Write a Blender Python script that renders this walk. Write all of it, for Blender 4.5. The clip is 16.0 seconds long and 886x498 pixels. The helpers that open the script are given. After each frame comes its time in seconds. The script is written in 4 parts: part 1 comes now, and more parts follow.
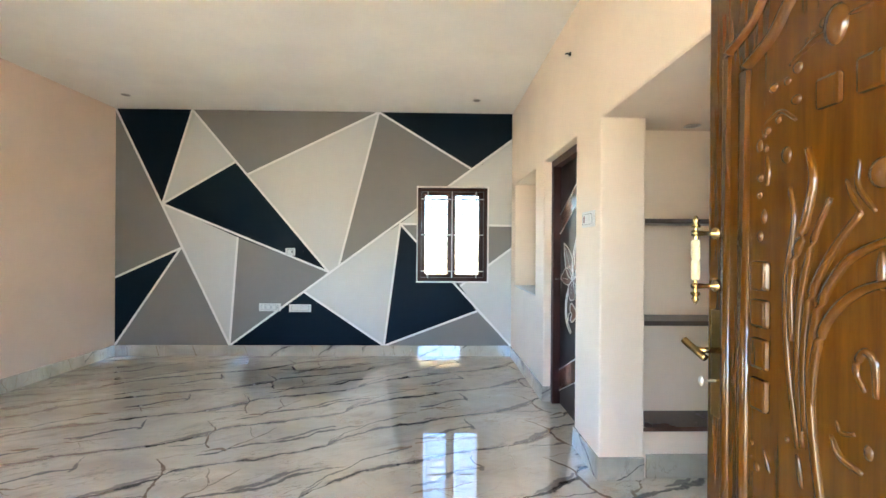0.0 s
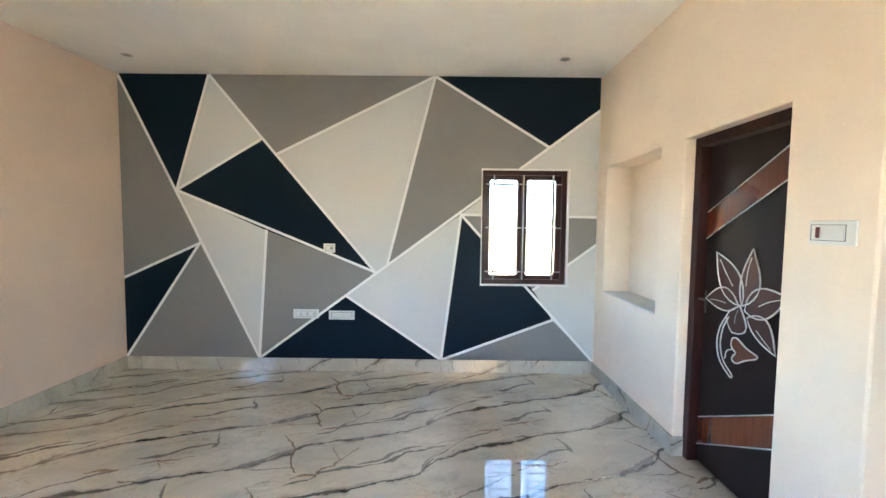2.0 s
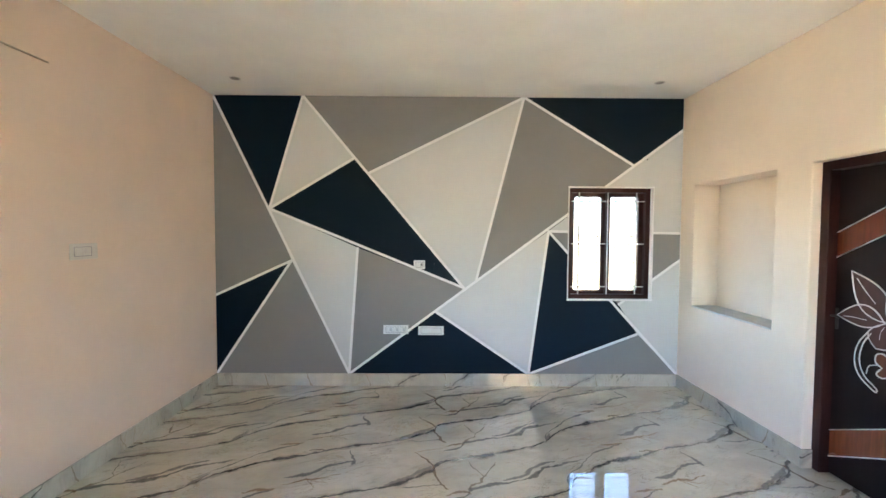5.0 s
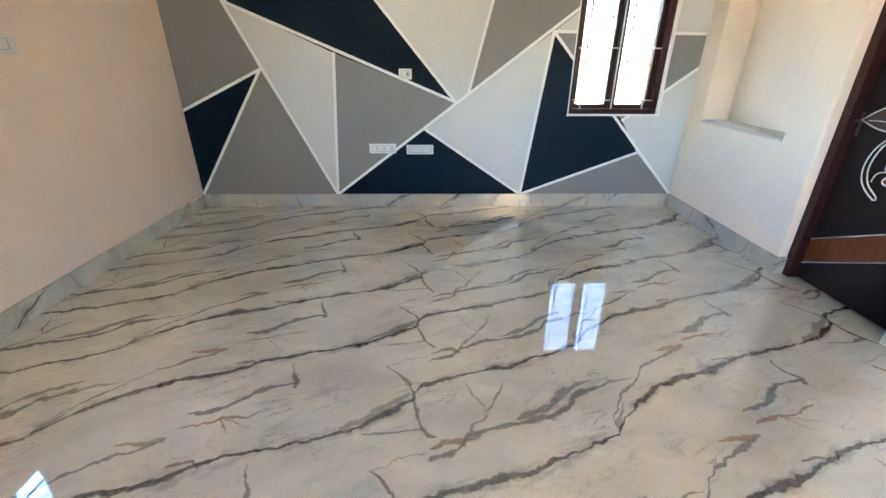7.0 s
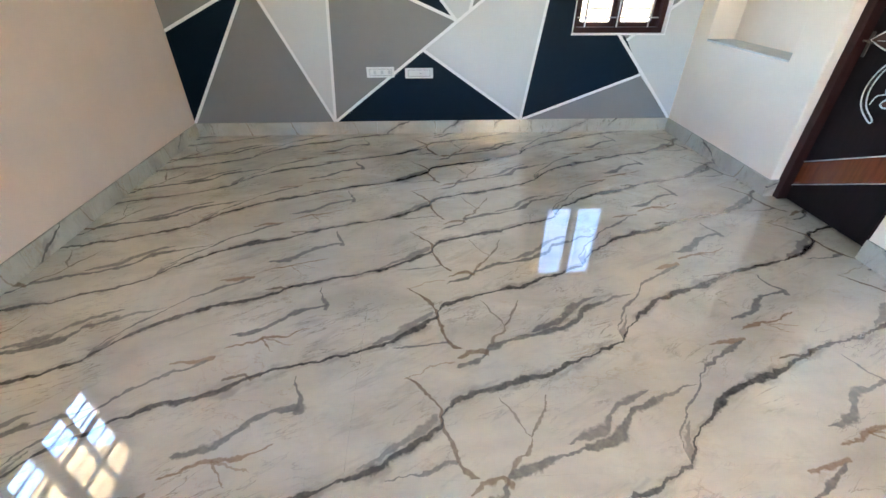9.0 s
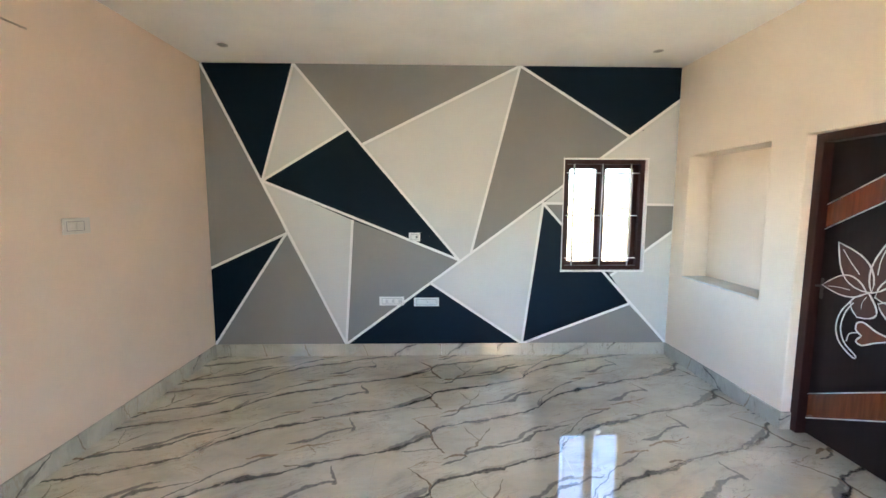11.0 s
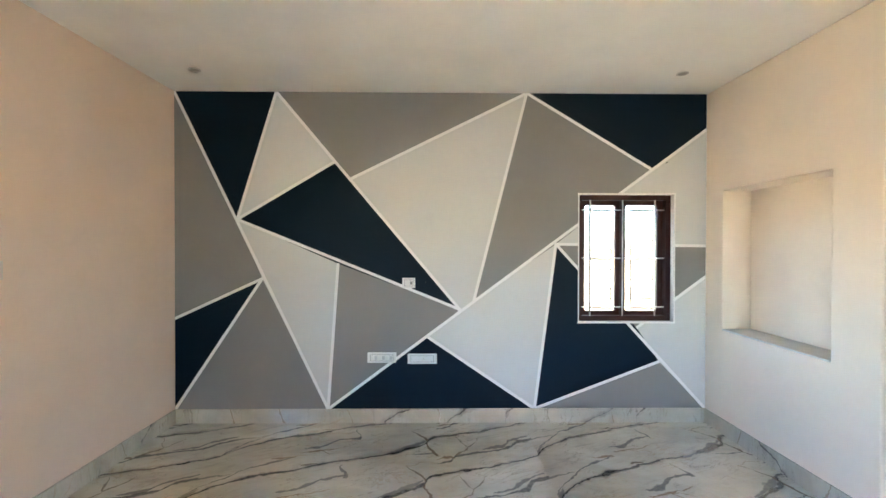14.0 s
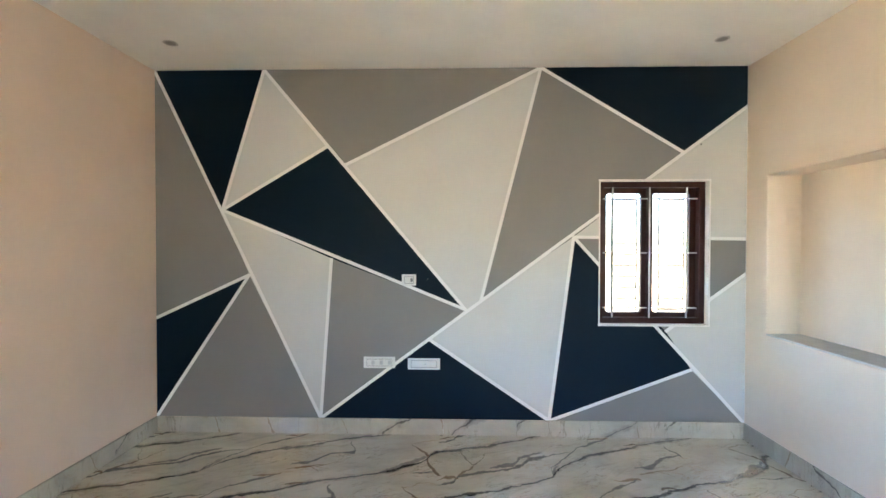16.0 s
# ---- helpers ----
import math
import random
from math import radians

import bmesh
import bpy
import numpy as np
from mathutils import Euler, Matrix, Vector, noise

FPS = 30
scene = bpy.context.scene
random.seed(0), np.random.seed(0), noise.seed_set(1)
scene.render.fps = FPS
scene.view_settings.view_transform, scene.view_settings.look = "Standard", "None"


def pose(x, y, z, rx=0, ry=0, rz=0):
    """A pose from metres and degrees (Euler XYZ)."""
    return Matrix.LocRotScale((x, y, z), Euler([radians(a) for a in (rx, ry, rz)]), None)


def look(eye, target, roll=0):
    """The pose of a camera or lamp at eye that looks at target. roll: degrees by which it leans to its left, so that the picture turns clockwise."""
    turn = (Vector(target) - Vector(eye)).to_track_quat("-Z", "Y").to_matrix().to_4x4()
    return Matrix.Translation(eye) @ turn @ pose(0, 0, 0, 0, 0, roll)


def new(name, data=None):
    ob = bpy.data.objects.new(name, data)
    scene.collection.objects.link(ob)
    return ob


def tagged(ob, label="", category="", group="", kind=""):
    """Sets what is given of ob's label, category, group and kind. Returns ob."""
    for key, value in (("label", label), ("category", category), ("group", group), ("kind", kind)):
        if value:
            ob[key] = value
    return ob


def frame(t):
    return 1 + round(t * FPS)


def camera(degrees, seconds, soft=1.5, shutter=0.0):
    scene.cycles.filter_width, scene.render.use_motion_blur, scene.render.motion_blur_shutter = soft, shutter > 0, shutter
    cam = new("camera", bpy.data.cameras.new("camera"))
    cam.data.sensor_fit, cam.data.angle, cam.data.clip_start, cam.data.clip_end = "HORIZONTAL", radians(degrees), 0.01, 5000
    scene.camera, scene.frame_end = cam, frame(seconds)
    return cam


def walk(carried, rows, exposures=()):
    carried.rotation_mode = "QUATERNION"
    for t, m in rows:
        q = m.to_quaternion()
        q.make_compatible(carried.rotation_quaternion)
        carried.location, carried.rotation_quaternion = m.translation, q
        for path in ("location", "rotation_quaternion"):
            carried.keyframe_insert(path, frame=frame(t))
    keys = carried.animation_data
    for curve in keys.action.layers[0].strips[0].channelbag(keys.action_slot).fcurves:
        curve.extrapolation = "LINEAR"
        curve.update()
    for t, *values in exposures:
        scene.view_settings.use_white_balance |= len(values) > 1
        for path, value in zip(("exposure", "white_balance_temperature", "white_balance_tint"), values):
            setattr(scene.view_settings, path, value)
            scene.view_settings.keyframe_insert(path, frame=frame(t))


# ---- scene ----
cam = camera(93.4, 16.0)
EXPOSURE, KELVIN, TINT = 5.53, 5480, 10
PATH = [
    (0, (-0.062, 0.037, 1.333), (-0.018, 2.037, 1.33), 0.4),
    (0.5, (-0.063, 0.309, 1.415), (-0.037, 2.309, 1.366), 0.4),
    (1, (-0.146, 0.596, 1.459), (-0.138, 2.594, 1.371), 0.5),
    (1.5, (-0.315, 0.773, 1.508), (-0.316, 2.769, 1.395), 0.6),
    (2, (-0.644, 0.941, 1.541), (-0.651, 2.937, 1.419), 0.6),
    (2.5, (-1.08, 0.987, 1.559), (-1.084, 2.983, 1.439), 0.6),
    (3, (-1.411, 1.003, 1.588), (-1.413, 3.0, 1.485), 0.5),
    (3.2, (-1.491, 1.017, 1.589), (-1.491, 3.015, 1.499), 0.6),
    (5.3, (-1.611, 0.849, 1.621), (-1.594, 2.847, 1.542), 0.3),
    (5.5, (-1.601, 0.853, 1.624), (-1.588, 2.851, 1.522), 0.2),
    (6, (-1.593, 0.895, 1.605), (-1.575, 2.884, 1.4), 0.2),
    (6.5, (-1.543, 0.968, 1.501), (-1.521, 2.898, 0.978), 0.1),
    (7, (-1.53, 1.016, 1.416), (-1.502, 2.834, 0.583), 0.2),
    (7.5, (-1.588, 1.021, 1.395), (-1.547, 2.714, 0.331), 0.2),
    (8, (-1.626, 1.006, 1.387), (-1.571, 2.62, 0.207), 0.2),
    (8.5, (-1.657, 0.982, 1.39), (-1.582, 2.582, 0.191), 0.3),
    (9, (-1.699, 0.938, 1.452), (-1.606, 2.587, 0.324), 0.3),
    (9.5, (-1.727, 0.908, 1.526), (-1.619, 2.668, 0.582), 0.3),
    (10, (-1.709, 0.878, 1.598), (-1.605, 2.751, 0.904), 0.2),
    (10.2, (-1.692, 0.846, 1.606), (-1.597, 2.759, 1.03), 0.2),
    (12.3, (-1.582, 0.843, 1.661), (-1.576, 2.843, 1.652), 0.1),
    (12.5, (-1.589, 0.854, 1.653), (-1.577, 2.854, 1.648), 0.1),
    (13, (-1.546, 0.96, 1.638), (-1.535, 2.96, 1.629), 0.1),
    (13.5, (-1.534, 1.179, 1.613), (-1.523, 3.179, 1.601), 0.1),
    (14, (-1.553, 1.397, 1.619), (-1.53, 3.397, 1.602), 0.1),
    (14.5, (-1.539, 1.6, 1.6), (-1.508, 3.6, 1.578), 0.1),
    (15, (-1.529, 1.731, 1.597), (-1.494, 3.731, 1.567), 0.1),
    (15.5, (-1.509, 1.773, 1.594), (-1.489, 3.773, 1.566), 0.1),
    (16, (-1.459, 1.777, 1.579), (-1.507, 3.776, 1.552), 0.1),
]
walk(cam, [(t, look(eye, target, roll)) for t, eye, target, roll in PATH], [(0.0, EXPOSURE, KELVIN, TINT), (16.0, EXPOSURE, KELVIN, TINT)])

# ---- world, sun, large lights ----
# plan: feature wall at y = NORTH, the entrance behind the first eye at y = SOUTH
WEST, EAST, SOUTH, NORTH, CEILING, LINTEL = -3.935, 0.9, -0.05, 5.2, 3.005, 2.1
EAST_THICK, OUTER = 0.264, 0.23

world = bpy.data.worlds.new("sky")
scene.world = world
world.use_nodes = True
wn = world.node_tree
sky = wn.nodes.new("ShaderNodeTexSky")
sky.sky_type = "NISHITA"
sky.sun_disc = False
sky.sun_elevation = radians(58)
sky.sun_rotation = radians(88)
sky.dust_density, sky.air_density = 0.8, 1.0
wn.nodes["Background"].inputs["Strength"].default_value = 0.12
wn.links.new(sky.outputs["Color"], wn.nodes["Background"].inputs["Color"])

sun = new("sun", bpy.data.lights.new("sun", "SUN"))
sun.data.energy, sun.data.angle, sun.data.color = 5.0, radians(0.5), (1.0, 0.95, 0.87)
sun.matrix_world = look((30, 1.0, 48), (0, 0, 0))

# the southernmost light is unseen, added to brighten the east wall
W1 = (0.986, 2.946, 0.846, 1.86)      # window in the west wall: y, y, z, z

# ---- materials ----


class Graph:
    """A small writer for node materials."""

    def __init__(self, name):
        self.mat = bpy.data.materials.new(name)
        self.mat.use_nodes = True
        self.tree = self.mat.node_tree
        self.bsdf = self.tree.nodes["Principled BSDF"]

    def node(self, kind, **sockets):
        n = self.tree.nodes.new(kind)
        for key, value in sockets.items():
            self.put(n.inputs[key.replace("_", " ")], value)
        return n

    def put(self, socket, value):
        if isinstance(value, bpy.types.NodeSocket):
            self.tree.links.new(value, socket)
        else:
            socket.default_value = value

    def math(self, op, a, b=0.0, c=0.0, clamp=False):
        n = self.tree.nodes.new("ShaderNodeMath")
        n.operation, n.use_clamp = op, clamp
        for socket, value in zip(n.inputs, (a, b, c)):
            self.put(socket, value)
        return n.outputs[0]

    def coords(self, which="Object"):
        return self.tree.nodes.new("ShaderNodeTexCoord").outputs[which]

    def position(self):
        return self.tree.nodes.new("ShaderNodeNewGeometry").outputs["Position"]

    def noise(self, vector, scale, detail=4.0, rough=0.55, distort=0.0):
        n = self.node("ShaderNodeTexNoise", Vector=vector, Scale=scale, Detail=detail, Roughness=rough, Distortion=distort)
        return n.outputs["Fac"]

    def scaled(self, vector, x, y, z):
        return self.node("ShaderNodeMapping", Vector=vector, Scale=(x, y, z)).outputs[0]

    def ramp(self, fac, stops, smooth=False):
        n = self.tree.nodes.new("ShaderNodeValToRGB")
        n.color_ramp.interpolation = "EASE" if smooth else "LINEAR"
        while len(n.color_ramp.elements) < len(stops):
            n.color_ramp.elements.new(0.5)
        for e, (p, c) in zip(n.color_ramp.elements, stops):
            e.position = p
            e.color = (c, c, c, 1) if isinstance(c, float) else (*c, 1)
        self.put(n.inputs[0], fac)
        return n.outputs[0]

    def span(self, value, a, b, c, d):
        n = self.node("ShaderNodeMapRange")
        for socket, v in zip(n.inputs, (value, a, b, c, d)):
            self.put(socket, v)
        return n.outputs[0]

    def mix(self, fac, a, b, how="MIX"):
        n = self.tree.nodes.new("ShaderNodeMix")
        n.data_type, n.blend_type = "RGBA", how
        self.put(n.inputs[0], fac)
        for socket, v in ((n.inputs[6], a), (n.inputs[7], b)):
            self.put(socket, (*v, 1) if isinstance(v, tuple) else v)
        return n.outputs[2]

    def bump(self, height, strength=0.2, distance=0.002):
        n = self.node("ShaderNodeBump", Height=height, Strength=strength, Distance=distance)
        self.put(self.bsdf.inputs["Normal"], n.outputs[0])

    def done(self, colour, rough=0.5, metal=0.0, coat=0.0, specular=0.5, coat_rough=0.05):
        b = self.bsdf.inputs
        self.put(b["Base Color"], (*colour, 1) if isinstance(colour, tuple) else colour)
        self.put(b["Roughness"], rough)
        b["Metallic"].default_value, b["Coat Weight"].default_value = metal, coat
        b["Coat Roughness"].default_value, b["Specular IOR Level"].default_value = coat_rough, specular
        return self.mat


def paint(name, colour, rough=0.75, stain=0.05, grain=0.25):
    """Rolled emulsion paint on plaster: faint roller stipple, slow unevenness of the hand-skimmed plaster."""
    g = Graph(name)
    p = g.position()
    slow, fine = g.noise(p, 1.3, 5, 0.6), g.noise(p, 220, 3)
    dark = tuple(c * (1 - 2.2 * stain) for c in colour)
    light = tuple(min(1, c * (1 + stain)) for c in colour)
    col = g.mix(g.span(slow, 0.3, 0.7, 0, 1), dark, light)
    col = g.mix(g.span(g.noise(p, 9, 4), 0.62, 0.8, 0, 0.10), col, tuple(c * 0.86 for c in colour))
    g.bump(g.math("ADD", g.math("MULTIPLY", fine, 0.35), g.noise(p, 3.0, 4)), grain, 0.004)
    return g.done(col, g.span(slow, 0.3, 0.7, rough - 0.06, rough + 0.06), specular=0.15)


def varnished_wood(name, dark, light, rough=0.3, coat=0.5, along=(1, 1, 0.07), specular=0.5, patchy=1.0):
    g = Graph(name)
    p = g.coords()
    grain = g.noise(g.scaled(p, 26 * along[0], 26 * along[1], 26 * along[2]), 1.6, 6, 0.6, 0.3)
    pores = g.noise(g.scaled(p, 260 * along[0], 260 * along[1], 160 * along[2]), 1.0, 2)
    cloud = g.noise(p, 2.4, 3)
    col = g.mix(g.span(grain, 0.3, 0.7, 0, 1), dark, light)
    col = g.mix(g.span(pores, 0.5, 0.85, 0, 0.22), col, tuple(c * 0.4 for c in dark))
    col = g.mix(g.span(cloud, 0.2, 0.85, 0, 0.4), col, tuple(c * 0.7 for c in dark))
    g.bump(pores, 0.08, 0.001)
    return g.done(col, g.span(cloud, 0.1, 0.9, rough - 0.06 * patchy, rough + 0.1 * patchy), coat=coat, coat_rough=0.08, specular=specular)


def plain(name, colour, rough=0.4, metal=0.0, coat=0.0, wear=0.12):
    g = Graph(name)
    p = g.coords()
    n = g.noise(p, 14, 5)
    col = g.mix(g.span(n, 0.35, 0.75, 0, 1), colour, tuple(c * (1 - wear) for c in colour))
    return g.done(col, g.span(n, 0.3, 0.7, max(0.03, rough - 0.02), rough + 0.03), metal, coat)


TILE_U, TILE_V, TILE_X, TILE_Y = 1.22, 0.585, -1.994, 1.664


BLACK_VEIN, GREY_VEIN, BROWN_VEIN = (0.055, 0.052, 0.050), (0.175, 0.168, 0.160), (0.23, 0.135, 0.065)
# The two prints. Each vein: points (u, v) along it, half width, its swelling along the way, colour, strength,
# and whether it is steep (given as (v, u)).
PRINT_HOOK = [
    ([(-0.385, -0.297), (-0.257, -0.153), (-0.183, -0.098), (-0.035, -0.002), (0.078, 0.047), (0.173, 0.07), (0.27, 0.098),
      (0.365, 0.143), (0.422, 0.174), (0.57, 0.227), (0.684, 0.253), (0.80, 0.28), (0.88, 0.315)], 0.016, (0.6, 1.0, 1.5, 0.9, 0.8, 0.6), BLACK_VEIN, 0.95, False),
    ([(-0.385, -0.27), (-0.347, -0.183), (-0.279, -0.093), (-0.155, 0.03), (-0.065, 0.128), (0.065, 0.20), (0.192, 0.275)], 0.011,
     (0.5, 1.0, 0.7, 1.3, 1.0), GREY_VEIN, 0.9, False),
    ([(-0.41, -0.31), (-0.34, -0.225), (-0.28, -0.12)], 0.045, (0.8, 1.0, 0.1), GREY_VEIN, 0.75, False),
    ([(0.235, -0.172), (0.31, -0.155), (0.36, -0.140), (0.44, -0.07), (0.49, -0.028), (0.566, -0.003), (0.655, 0.02)], 0.023,
     (0.2, 1.4, 1.1, 0.6, 0.8), GREY_VEIN, 0.95, False),
    ([(-0.02, 0.648), (0.027, 0.654), (0.095, 0.615), (0.143, 0.592), (0.17, 0.598)], 0.018, (1.2, 0.8, 0.2), GREY_VEIN, 0.9, True),
    ([(0.23, -0.248), (0.31, -0.223), (0.383, -0.197), (0.482, -0.182), (0.583, -0.134)], 0.008, (0.6, 1.6, 1.0, 0.6), BROWN_VEIN, 0.8, False),
    ([(-0.28, 0.462), (-0.197, 0.383)], 0.006, (0.4, 1.2), BROWN_VEIN, 0.75, True),
    ([(0.383, -0.197), (0.538, -0.234)], 0.006, (1.2, 0.3), BROWN_VEIN, 0.6, False),
    ([(0.288, 0.166), (0.373, 0.183), (0.415, 0.160), (0.464, 0.187)], 0.012, (0.5, 1.2, 0.8), (0.15, 0.11, 0.075), 0.85, False),
    ([(0.03, 0.255), (0.11, 0.268), (0.215, 0.287)], 0.013, (0.4, 1.3, 0.9), BROWN_VEIN, 0.75, False),
    ([(-0.37, -0.03), (-0.286, 0.011), (-0.16, 0.05)], 0.014, (1.2, 0.8, 0.1), GREY_VEIN, 0.8, False),
]
PRINT_FORK = [
    ([(-0.385, -0.297), (-0.334, -0.273), (-0.226, -0.238), (-0.153, -0.182), (-0.073, -0.14), (-0.011, -0.085), (0.004, -0.03), (0.037, 0.012),
      (0.151, 0.046), (0.27, 0.082), (0.356, 0.106), (0.441, 0.122), (0.551, 0.171), (0.717, 0.227), (0.779, 0.257), (0.88, 0.315)], 0.016,
     (0.7, 1.5, 1.0, 1.1, 0.7, 0.8), BLACK_VEIN, 0.95, False),
    ([(-0.32, -0.251), (-0.23, -0.206), (-0.154, -0.146), (-0.073, -0.093), (-0.02, -0.048)], 0.034, (0.2, 0.8, 1.2, 0.7), GREY_VEIN, 0.75, False),
    ([(-0.34, 0.11), (-0.308, 0.094), (-0.248, 0.042), (-0.186, 0.016), (-0.096, -0.011), (-0.024, -0.008), (0.029, -0.051), (0.085, -0.096),
      (0.144, -0.155)], 0.013, (0.9, 1.2, 1.0, 1.1, 0.3), (0.17, 0.115, 0.075), 0.9, True),
    ([(-0.22, -0.278), (-0.06, -0.27), (0.042, -0.246)], 0.008, (0.2, 1.0, 1.2), GREY_VEIN, 0.9, False),
    ([(0.07, 0.228), (0.131, 0.266), (0.187, 0.273), (0.221, 0.253)], 0.014, (0.4, 1.3, 1.0), (0.19, 0.125, 0.07), 0.85, False),
    ([(0.06, 0.172), (0.18, 0.215), (0.215, 0.283), (0.336, 0.329), (0.501, 0.368), (0.618, 0.407), (0.68, 0.435), (0.735, 0.52), (0.833, 0.557), (0.88, 0.575)],
     0.020, (0.5, 1.2, 0.6, 1.4, 1.1), (0.13, 0.125, 0.12), 0.9, False),
    ([(0.44, 0.388), (0.602, 0.446), (0.665, 0.523), (0.755, 0.582), (0.85, 0.625)], 0.024, (0.3, 1.3, 1.0, 0.3), GREY_VEIN, 0.85, False),
    ([(-0.157, 0.324), (-0.062, 0.268), (0.03, 0.225)], 0.007, (1.0, 0.9, 0.3), (0.22, 0.18, 0.14), 0.8, True),
    ([(-0.157, 0.324), (-0.067, 0.386), (0.02, 0.42)], 0.008, (1.3, 0.9, 0.3), (0.18, 0.14, 0.10), 0.8, True),
    ([(-0.30, 0.215), (-0.238, 0.257), (-0.21, 0.303), (-0.157, 0.324)], 0.012, (1.0, 1.4, 0.4), (0.20, 0.145, 0.095), 0.8, True),
    ([(-0.16, 0.13), (-0.05, 0.19), (0.06, 0.20)], 0.006, (0.4, 1.0, 0.4), BROWN_VEIN, 0.55, False),
]
PRINT_SKIRT = [
    ([(-0.35, -0.25), (-0.2, -0.10), (-0.05, 0.0), (0.1, 0.06), (0.35, 0.20), (0.6, 0.27), (0.85, 0.32)], 0.008, (0.6, 1.4, 0.4, 1.2, 0.8), (0.11, 0.10, 0.09), 0.9, False),
    ([(-0.28, 0.42), (-0.12, 0.37), (0.05, 0.30), (0.2, 0.28)], 0.006, (0.6, 1.2, 0.5), BROWN_VEIN, 0.6, True),
]


def marble(name, gloss, veins, lift=1.0, haze=0.012, glaze=0.9):
    """Polished vitrified tile printed as marble: every tile of a column carries the same print, whose veins run on from tile to tile."""
    g = Graph(name)
    p, w = g.coords(), g.position()
    sep = g.node("ShaderNodeSeparateXYZ", Vector=p).outputs
    jag = g.node("ShaderNodeTexNoise", Vector=w, Scale=9.0, Detail=6.0, Roughness=0.6).outputs["Color"]
    js = g.node("ShaderNodeSeparateColor", Color=jag).outputs
    u = g.math("ADD", sep[0], g.math("MULTIPLY_ADD", js[0], 0.07, -0.035))
    v = g.math("ADD", sep[1], g.math("MULTIPLY_ADD", js[1], 0.08, -0.04))
    fine = g.node("ShaderNodeTexNoise", Vector=w, Scale=34.0, Detail=4.0, Roughness=0.6).outputs["Fac"]
    v = g.math("ADD", v, g.math("MULTIPLY_ADD", fine, 0.014, -0.007))
    swell = g.math("MULTIPLY", g.math("POWER", g.noise(w, 7.0, 4, 0.6), 2.0), 4.0)

    def vein(track, width, shape, steep):
        """How near a point is to a vein: 1 on it, 0 past its width."""
        a, b = (v, u) if steep else (u, v)
        ends = (track[0][0], track[-1][0])
        size = ends[1] - ends[0]
        lo, hi = min(c for _, c in track) - 0.01, max(c for _, c in track) + 0.01
        fac = g.math("DIVIDE", g.math("SUBTRACT", a, ends[0]), size)
        mid = g.ramp(fac, [((q - ends[0]) / size, (c - lo) / (hi - lo)) for q, c in track])
        off = g.math("SUBTRACT", b, g.math("MULTIPLY_ADD", mid, hi - lo, lo))
        if not steep:
            off = g.math("WRAP", off, TILE_V / 2, -TILE_V / 2)
        thick = g.ramp(fac, [(k / (len(shape) - 1), c / 2) for k, c in enumerate(shape)])
        half = g.math("MULTIPLY", g.math("MULTIPLY", swell, 2 * width), thick)
        near = g.math("SUBTRACT", 1.0, g.math("DIVIDE", g.math("ABSOLUTE", off), half), clamp=True)
        inside = g.math("MULTIPLY", g.span(fac, -0.01, 0.03, 0, 1), g.span(fac, 0.97, 1.01, 1, 0))
        return g.span(g.math("MULTIPLY", near, inside), 0.10, 0.50, 0, 1)

    sw = g.node("ShaderNodeSeparateXYZ", Vector=w).outputs
    along = g.math("ADD", g.math("MULTIPLY", sw[0], 0.90), g.math("MULTIPLY", sw[1], 0.43))
    across = g.math("ADD", g.math("MULTIPLY", sw[0], -0.43), g.math("MULTIPLY", sw[1], 0.90))
    streak = g.node("ShaderNodeCombineXYZ", X=g.math("MULTIPLY", along, 1.6), Y=g.math("MULTIPLY", across, 6.0), Z=sw[2]).outputs[0]
    cloud = g.noise(g.scaled(w, 0.8, 1.6, 1.0), 2.2, 6, 0.6, 0.5)
    col = g.mix(g.span(cloud, 0.32, 0.7, 0, 1), tuple(lift * c for c in (0.452, 0.420, 0.340)), tuple(lift * c for c in (0.618, 0.582, 0.476)))
    col = g.mix(g.span(g.noise(w, 11, 5, 0.7), 0.52, 0.75, 0, 0.25), col, (0.38, 0.345, 0.295))
    col = g.mix(g.span(g.noise(streak, 1.6, 7, 0.65, 0.8), 0.56, 0.76, 0, 0.5), col, (0.27, 0.25, 0.225))
    hair = g.math("ABSOLUTE", g.math("SUBTRACT", g.noise(streak, 2.3, 6, 0.6, 0.6), 0.5))
    hair = g.math("MULTIPLY", g.span(hair, 0.0, 0.014, 1, 0), g.span(g.noise(w, 2.6, 3), 0.48, 0.62, 0, 1))
    col = g.mix(g.math("MULTIPLY", hair, 0.75), col, (0.22, 0.19, 0.155))
    wisps = g.math("ABSOLUTE", g.math("SUBTRACT", g.noise(g.scaled(w, 1.1, 2.0, 1.0), 2.2, 7, 0.6, 0.9), 0.5))
    wisps = g.math("MULTIPLY", g.span(wisps, 0.0, 0.012, 1, 0), g.span(g.noise(w, 1.7, 3), 0.50, 0.64, 0, 1))
    col = g.mix(g.math("MULTIPLY", wisps, 0.45), col, (0.36, 0.24, 0.12))
    smudge = g.span(g.noise(streak, 3.0, 4), 0.42, 0.62, 0.0, 0.6)
    col = g.mix(g.math("MULTIPLY", vein(veins[0][0], 0.05, (0.8, 1.0, 0.8), False), smudge), col, (0.27, 0.245, 0.215))
    worn = g.span(fine, 0.25, 0.6, 0.72, 1.0)
    for track, width, shape, colour, strength, steep in reversed(veins):
        col = g.mix(g.math("MULTIPLY", vein(track, width, shape, steep), g.math("MULTIPLY", worn, strength)), col, colour)
    smear = g.noise(w, 3.5, 5)
    g.bsdf.inputs["Coat IOR"].default_value = 1.68
    return g.done(col, g.span(smear, 0.35, 0.75, gloss, gloss + haze), specular=0.9, coat=glaze, coat_rough=0.003)


